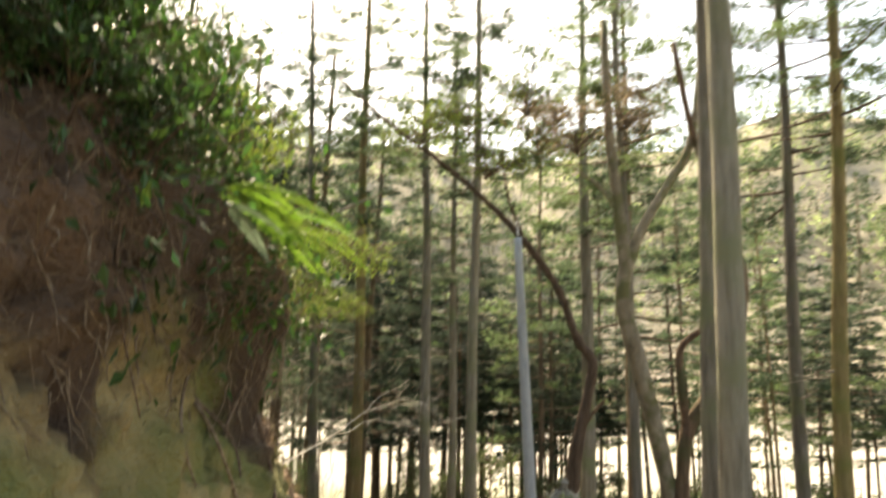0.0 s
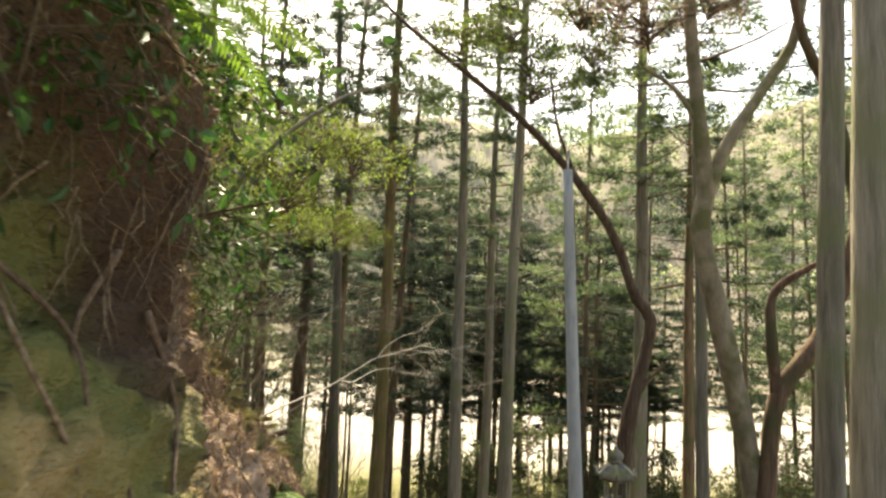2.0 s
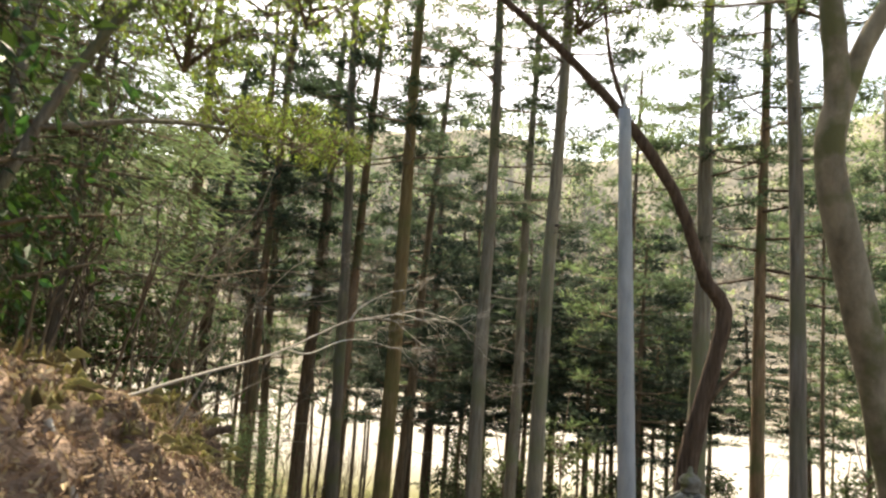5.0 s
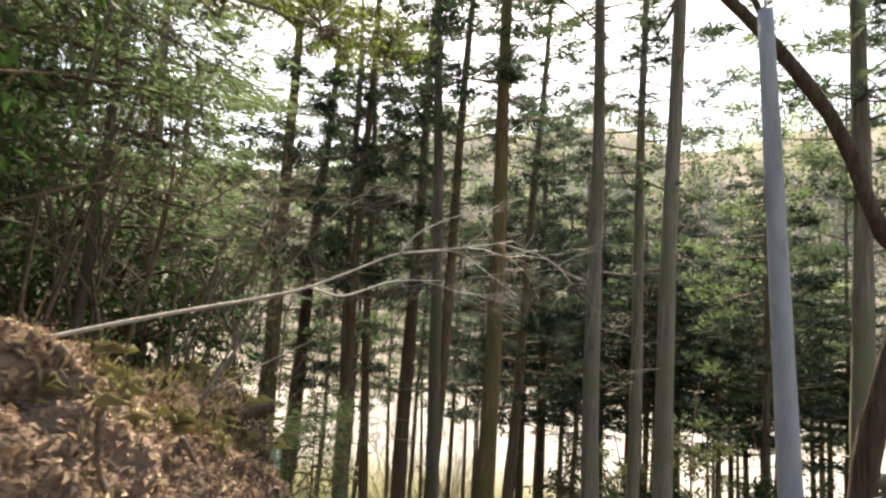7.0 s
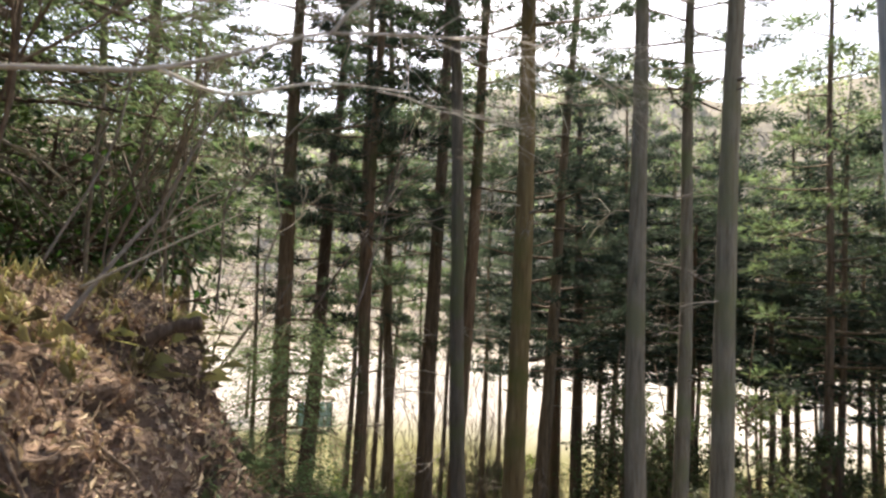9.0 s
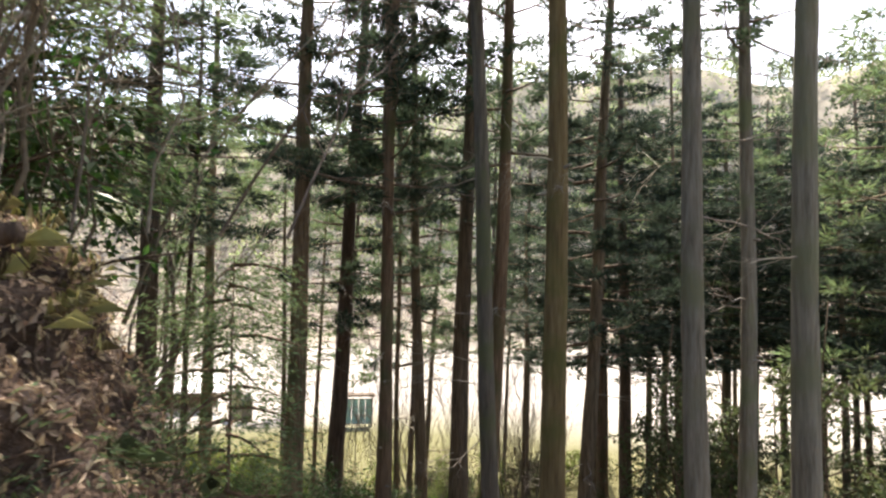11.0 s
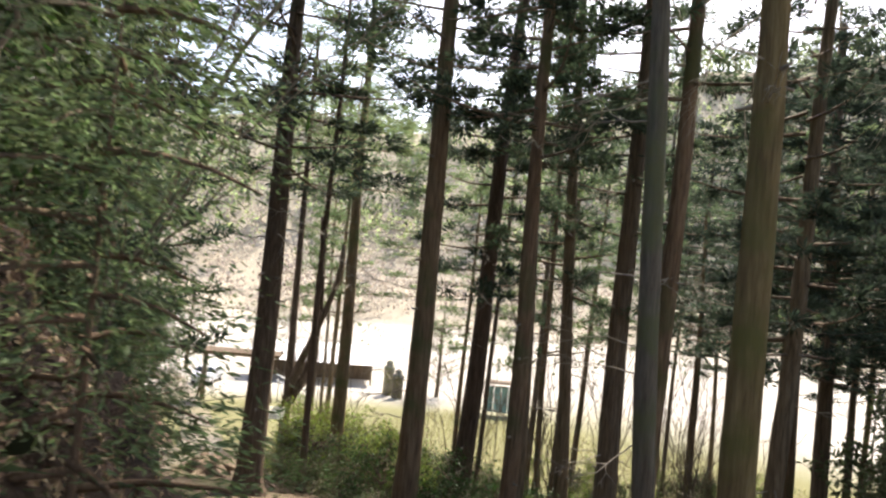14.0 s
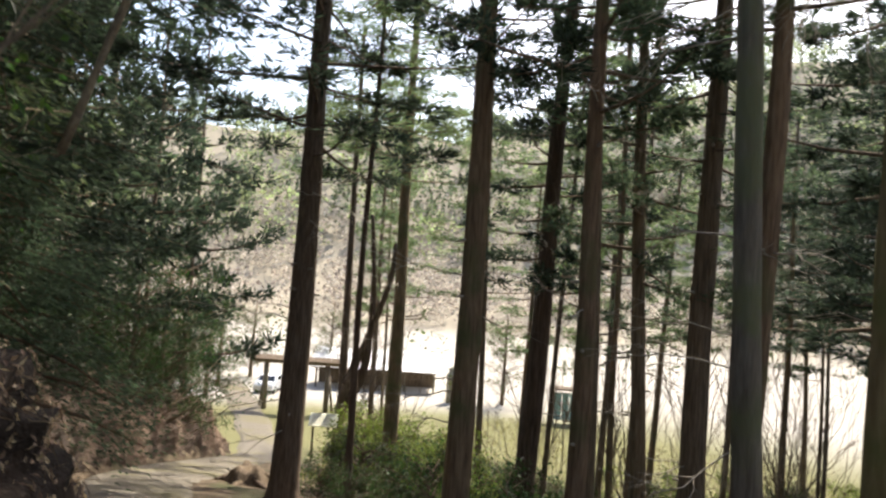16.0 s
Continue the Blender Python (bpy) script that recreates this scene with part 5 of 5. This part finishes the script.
def bare_shrub(x, y, height, stems, label, seed, mat=M_TWIG_DARK):
    global rng
    rng = np.random.default_rng(seed)
    root = thing("bare_shrub", (x, y, gz(x, y)), label, "shrub", "leafless shrubs")
    for q in range(stems):
        s = Shape()
        twigs(s, (rng.normal(0, 0.1), rng.normal(0, 0.1), -0.1), (rng.normal(0, 0.2), rng.normal(0, 0.2), 1), height * rng.uniform(0.6, 1.0), 0.022, 3, 0.28, -0.05, 3)
        part("stem", s, mat, root)


for k, (x, y, h) in enumerate([(-10.5, 34.5, 4.6), (-12.5, 36.5, 4.2), (-8.0, 36, 4.8), (-28, 38.5, 4.4), (-30, 41, 4.2), (-6.2, 33.5, 3.8), (-15.5, 38, 4.0), (-14.82, 35.86, 3.0), (-11.01, 36.51, 4.0), (-8.24, 37.57, 4.0), (-7.37, 42.33, 4.0), (-11.39, 41.52, 3.5), (-20.82, 34.67, 3.5)]):
    bare_shrub(x, y, h * 1.7, 6, "thin many-stemmed leafless shrub at the slope's foot", 400 + k)
for k, (x, y, h) in enumerate([(-4.2, 13.3, 2.6), (-4.9, 14.3, 3.0), (-3.9, 12.1, 2.4), (-5.6, 15.4, 3.2), (-4.6, 10.3, 2.6), (-3.7, 9.3, 2.0), (-6.2, 13.6, 3.4), (-7.4, 15.6, 3.6), (-5.4, 13.2, 3.8), (-4.4, 11.6, 3.2), (-6.6, 11.8, 4.4), (-5.8, 10.6, 4.0)]):
    bare_shrub(x, y, h, 3, "thin grey leafless brush on the bank's crest", 430 + k)
# low green shrubs among the trunks
for k, (x, y, sc, cr) in enumerate([(-19.6, 33.4, 0.9, BUSH_FRESH), (-16.5, 33.6, 1.0, BUSH_FRESH), (-21.2, 33.8, 0.9, BUSH_FRESH), (-17.6, 31.0, 0.7, BUSH_FRESH), (-10.4, 27.6, 0.9, BUSH), (-9.2, 28.2, 0.8, BUSH), (-13.3, 27.6, 0.7, BUSH), (-8.2, 31.5, 1.1, BUSH), (-11.8, 33, 1.0, BUSH), (-15.2, 26.4, 0.55, BUSH), (-21.7, 34.0, 1.00, BUSH_FRESH), (-20.8, 36.1, 1.10, BUSH_FRESH), (-18.4, 33.0, 0.80, BUSH_FRESH), (-17.8, 29.4, 0.70, BUSH_FRESH), (-20.6, 37.7, 1.00, BUSH_FRESH), (-22.4, 36.1, 1.00, BUSH_FRESH), (-10.0, 28.1, 0.75, BUSH), (-9.1, 27.5, 0.70, BUSH), (-10.5, 27.7, 0.60, BUSH)]):
    shrub((x, y, gz(x, y)), cr, "light yellow-green young shrub among the trunks" if cr is BUSH_FRESH else "dark-leaved low shrub among the trunks", sc * (1.6 if cr is BUSH_FRESH else 1.25), k * 40, 1.0, k, group="shrubs among the trunks")

# undergrowth on the lower slope
OLIVE_LOW = crown_set(broad_crown, 2, M_OLIVE, BARK["dark"], "brush", seed0=170, height=1.0, reach=0.8, branches=22, leaves_each=60, leaf=(0.08, 0.035))
ug = np.random.default_rng(91)
for k in range(240):
    x, y = (ug.uniform(-28, -3), ug.uniform(26, 47)) if k % 2 else (ug.uniform(-24, -2), ug.uniform(24, 35))
    dd = along(x, y)[1][0]
    if dd < (2.6 if x > -12 else 5.0) or dd > 22:
        continue
    cr, what = ((OLIVE_LOW, "low grey-green brush on the lower slope"), (BUSH_FRESH, "low yellow-green brush on the lower slope"), (OLIVE_LOW, "low grey-green brush on the lower slope"), (BUSH, "low dark-leaved brush on the lower slope"))[k % 4]
    shrub((x, y, gz(x, y)), cr, what, ug.uniform(0.55, 1.15), k * 37, ug.uniform(0.7, 1.1), k, "brush", "brush on the lower slope")
for k, (x, y) in enumerate([(-17.33, 29.78), (-23.87, 40.85), (-21.58, 42.84), (-19.29, 44.83), (-17.84, 46.09), (-15.96, 47.71), (-14.3, 49.16), (-12.84, 50.42), (-11.38, 51.69), (-10.14, 52.77), (-8.68, 54.03), (-7.64, 54.94), (-20.54, 43.74), (-15.13, 48.44), (-10.76, 52.23), (-25.33, 39.59)]):
    cr, what = ((OLIVE_LOW, "low grey-green brush between the trunks"), (BUSH_FRESH, "light yellow-green brush between the trunks"), (OLIVE_LOW, "low grey-green brush between the trunks"))[k % 3]
    shrub((x, y, gz(x, y)), cr, what, ug.uniform(1.7, 2.3) if cr is OLIVE_LOW else ug.uniform(1.1, 1.4), k * 53, ug.uniform(0.9, 1.2), k, "brush", "brush on the lower slope")
blades = Shape()
n = 26000
bx, by = ug.uniform(-34, 8, n), ug.uniform(30, 62, n)
keep = along(bx, by)[1] > 3.5
bx, by = bx[keep], by[keep]
base = np.c_[bx, by, ground_z(bx, by) - 0.02]
way = ug.normal(0, 0.35, (len(bx), 3)) + [0, 0, 1]
rng = ug
blades.leaves(base, way, ug.uniform(0.15, 0.6, len(bx)), 0.025, 0.1)
tagged(part("dry_grass", blades, M_GRASS_DRY, smooth=False), "dry straw-coloured grass at the slope's foot", "grass", kind="stuff")
crooked("bent_tree", "dark bent twin-stemmed tree leaning beside the path", [
    ([(-24.77, 35.46, -11.14), (-24.78, 35.37, -9.66), (-24.73, 35.31, -7.92), (-24.40, 35.51, -6.41), (-23.91, 35.85, -4.89), (-23.22, 36.30, -2.36), (-23.04, 36.36, -0.61)], 0.3, 0.1), ([(-24.67, 35.37, -8.04), (-24.07, 35.81, -6.51), (-23.83, 35.91, -4.63), (-23.75, 35.85, -2.40), (-23.85, 35.59, 0.55)], 0.22, 0.09)], "dark")

# ---- stump, sign and the valley's buildings ----
tx_, ty_ = -18.44, 26.5
stump = thing("tree_stump", (tx_, ty_, gz(tx_, ty_)), "mossy broken tree stump beside the path", "stump")
s = Shape()
prof = np.array([(0.75, -0.2), (0.62, 0.1), (0.48, 0.28), (0.42, 0.42), (0.3, 0.5), (0.18, 0.44)])
s.lathe(prof, 18)
v = s.v[0]
v[:, :2] *= (1 + 0.22 * np.sin(5 * np.arctan2(v[:, 1], v[:, 0]) + 1))[:, None]
v[:, 2] += 0.09 * np.sin(3 * np.arctan2(v[:, 1], v[:, 0])) * (v[:, 2] > 0.2)
part("body", s, BARK["dark"], stump)
for q in range(5):
    an = q * 1.3
    s = Shape()
    s.tube([(0.4 * math.cos(an), 0.4 * math.sin(an), 0.2), (0.8 * math.cos(an), 0.8 * math.sin(an), 0.08), (1.25 * math.cos(an + 0.2), 1.25 * math.sin(an + 0.2), -0.1)], [0.13, 0.09, 0.04], 8)
    part("root", s, BARK["dark"], stump)

sx, sy = -24.0, 33.8
sign = thing("information_sign", (sx, sy, gz(sx, sy)), "tilted cream information board on two wooden posts", "sign", turn=0.75)
sh = -8.2 - sign.location.z
for q in (-0.42, 0.42):
    s = Shape()
    s.box((q, 0, sh / 2 - 0.1), (0.09, 0.09, sh))
    bevel(part("post", s, M_TIMBER, sign, smooth=False), 0.008)
s = Shape()
s.box((0, 0, 0), (1.15, 0.75, 0.05))
board = bevel(part("board", s, M_SIGN, sign, smooth=False), 0.01)
board.matrix_basis = pose(0, -0.05, sh, 32, 0, 0)
s = Shape()
for q in range(7):
    s.box((-0.1 if q % 3 else 0.0, 0.26 - q * 0.085, 0.029), (0.75 if q % 3 else 0.95, 0.03, 0.004))
part("printed_lines", s, M_INK, board, smooth=False)

# timber gate over the lane, with a car beyond
gate = thing("timber_gate", (-45.2, 48.6, gz(-45.2, 48.6)), "weathered timber gate with a heavy roofed crossbeam", "gate", turn=0.72)
for q in (-2.4, 2.4):
    s = Shape()
    s.tube([(q, 0, -0.2), (q, 0, 3.6)], 0.2, 12)
    part("post", s, M_TIMBER, gate)
    s = Shape()
    s.tube([(q * 1.2, 0.4, -0.2), (q * 1.05, 0.1, 2.6)], 0.1, 8)
    part("brace", s, M_TIMBER, gate)
s = Shape()
s.box((0, 0, 3.75), (6.6, 0.5, 0.32))
bevel(part("crossbeam", s, M_TIMBER, gate, smooth=False), 0.03)
for q in (-1, 1):
    s = Shape()
    s.box((0, 0, 0), (7.0, 0.75, 0.08))
    part("roof_slope", s, BARK["dark"], gate, smooth=False).matrix_basis = pose(0, q * 0.33, 4.02, q * -22, 0, 0)

car = thing("parked_car", (-53.3, 52.0, VALLEY), "silver compact car parked on the pale lot", "car", turn=2.2)
car.location.z = gz(-53.3, 52.0)
prof = [(-1.9, 0.32), (-1.95, 0.7), (-1.75, 0.92), (-1.2, 1.0), (-0.7, 1.42), (0.0, 1.5), (0.9, 1.45), (1.5, 1.05), (1.9, 0.95), (1.97, 0.55), (1.9, 0.3)]
s = Shape()
n = len(prof)
v = np.array([(x, yy * (0.80 if z > 1.2 else 0.86), z) for yy in (-1, 1) for x, z in prof])
s.add(v, [[i, i + 1, n + i + 1, n + i] for i in range(n - 1)] + [[n - 1, 0, n, 2 * n - 1]])
s.f.append(list(range(n))[::-1])
s.f.append(list(range(n, 2 * n)))
bevel(part("body", s, M_CAR, car, smooth=False), 0.06, 3)
s = Shape()
for q in (-1, 1):
    s.box((-0.15, q * 0.825, 1.2), (0.75, 0.03, 0.34))
    s.box((0.75, q * 0.825, 1.2), (0.8, 0.03, 0.32))
part("side_window", s, M_GLASS, car, smooth=False)
s = Shape()
s.box((0, 0, 0), (0.03, 1.35, 0.5))
part("windscreen", s, M_GLASS, car, smooth=False).matrix_basis = pose(-0.99, 0, 1.235, 0, 40, 0)
for q in (-1, 1):
    for x in (-1.2, 1.2):
        s = Shape()
        s.tube([(x, q * 0.72, 0.31), (x, q * 0.9, 0.31)], 0.31, 20)
        tyre = part("wheel", s, M_TYRE, car)
        s = Shape()
        s.tube([(x, q * 0.86, 0.31), (x, q * 0.91, 0.31)], 0.19, 16)
        part("rim", s, M_STEEL, tyre)
    s = Shape()
    s.box((-1.86, q * 0.62, 0.72), (0.16, 0.3, 0.14))
    bevel(part("headlight", s, M_LAMP, car, smooth=False), 0.03)

shed = thing("low_shed", (-50.4, 62.2, gz(-50.4, 62.2)), "long low shed with a pale sheet roof and dark open front", "shed", turn=0.75)
for x in np.linspace(-5.6, 5.6, 5):
    s = Shape()
    s.box((x, -1.6, 0.95), (0.16, 0.16, 2.1))
    bevel(part("post", s, M_TIMBER, shed, smooth=False), 0.01)
s = Shape()
s.box((0, 1.6, 1.1), (11.6, 0.15, 2.4))
part("back_wall", s, BARK["dark"], shed, smooth=False)
s = Shape()
s.box((0, -1.75, 2.05), (12, 0.2, 0.35))
part("beam", s, BARK["dark"], shed, smooth=False)
s = Shape()
s.box((0, 0, 0), (12.4, 5.4, 0.06))
roof = part("roof", s, M_ROOF, shed, smooth=False)
roof.matrix_basis = pose(0, 0, 2.7, 14, 0, 0)
for q in range(24):
    s = Shape()
    s.box((-6.0 + q * 0.52, 0, 0.045), (0.06, 5.4, 0.04))
    part("roof_rib", s, M_ROOF, roof, smooth=False)
for k, (x, y, h) in enumerate([(-39.5, 62.0, 2.6), (-41.0, 62.5, 3.2)]):
    p = thing("stone_pillar", (x, y, gz(x, y)), "grey stone pillar with a rounded top by the shed", "pillar", "stone pillars")
    s = Shape()
    s.lathe([(0.5, -0.2), (0.48, h * 0.7), (0.55, h * 0.72), (0.5, h * 0.8), (0.3, h * 0.84), (0.36, h * 0.92), (0.1, h)], 12)
    part("body", s, M_STONE, p)
rail = thing("white_handrail", (-44.5, 52.5, gz(-44.5, 52.5)), "white sloping handrail beside the lane", "handrail", turn=0.2)
for q in range(4):
    s = Shape()
    s.tube([(q * 1.1, 0, -0.1), (q * 1.1, 0, 1.9 - q * 0.35)], 0.05, 8)
    part("post", s, M_ROOF, rail)
for dz in (0.0, -0.5):
    s = Shape()
    s.tube([(-0.2, 0, 1.95 + dz), (3.5, 0, 0.8 + dz)], 0.07, 8)
    part("bar", s, M_ROOF, rail)

kiosk = thing("notice_kiosk", (-30.1, 64.8, gz(-30.1, 64.8)), "teal glazed notice kiosk with a dark frame", "kiosk", turn=0.55)
for x in (-1.5, 1.5):
    for y in (-0.5, 0.5):
        s = Shape()
        s.box((x, y, 1.3), (0.1, 0.1, 2.7))
        part("post", s, BARK["dark"], kiosk, smooth=False)
for x in np.linspace(-1.2, 1.2, 5):
    s = Shape()
    s.box((x, -0.5, 1.35), (0.54, 0.04, 2.2))
    part("panel", s, M_TEAL, kiosk, smooth=False)
for x in (-1.5, 1.5):
    s = Shape()
    s.box((x, 0, 1.35), (0.04, 0.86, 2.2))
    part("panel", s, M_TEAL, kiosk, smooth=False)
for z in (0.3, 1.0, 1.7, 2.42):
    s = Shape()
    s.box((0, -0.53, z), (2.9, 0.05, 0.06))
    part("rail", s, M_STEEL, kiosk, smooth=False)
s = Shape()
s.box((0, 0, 2.72), (3.5, 1.5, 0.12))
bevel(part("roof", s, BARK["dark"], kiosk, smooth=False), 0.02)

# ---- far woods ----
rng = np.random.default_rng(55)


def far_woods(name, n, r_lo, r_hi, az_lo, az_hi, mat, size, label, conical):
    sh = Shape()
    r, az = rng.uniform(r_lo, r_hi, n), rng.uniform(az_lo, az_hi, n)
    x, y = -6 - r * np.sin(az), 20 + r * np.cos(az)
    z = ground_z(x, y)
    for q in range(n):
        m = 60
        h = size * rng.uniform(0.7, 1.4)
        u0 = rng.uniform(0, 1, m) ** 0.8
        wd = (h * 0.2 * (1.05 - u0) if conical else h * 0.36 * np.sqrt(np.clip(1 - (2 * u0 - 1) ** 2, 0.05, 1))) * rng.uniform(0.5, 1.1, m)
        a = rng.uniform(0, 6.283, m)
        p = np.c_[x[q] + wd * np.cos(a), y[q] + wd * np.sin(a), z[q] + h * (0.15 + 0.85 * u0)]
        way = np.c_[np.cos(a), np.sin(a), rng.normal(-0.4 if conical else 0.1, 0.5, m)]
        sh.leaves(p, way, h * 0.085 * rng.uniform(0.6, 1.4, m), h * 0.06 * rng.uniform(0.6, 1.4, m))
    return tagged(part(name, sh, mat, smooth=False), label, "woods", kind="stuff")


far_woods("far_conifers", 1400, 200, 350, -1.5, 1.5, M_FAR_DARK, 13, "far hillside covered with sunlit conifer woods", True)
far_woods("far_broadleaf", 1300, 185, 345, -1.5, 1.5, M_FAR, 10, "far hillside covered with green broadleaf woods, paled by haze in their colour", False)
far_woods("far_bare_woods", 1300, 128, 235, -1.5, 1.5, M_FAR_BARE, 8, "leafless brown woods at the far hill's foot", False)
far_woods("valley_trees", 26, 66, 120, -0.7, 1.2, M_OLIVE, 6, "scattered small trees in the valley", False)
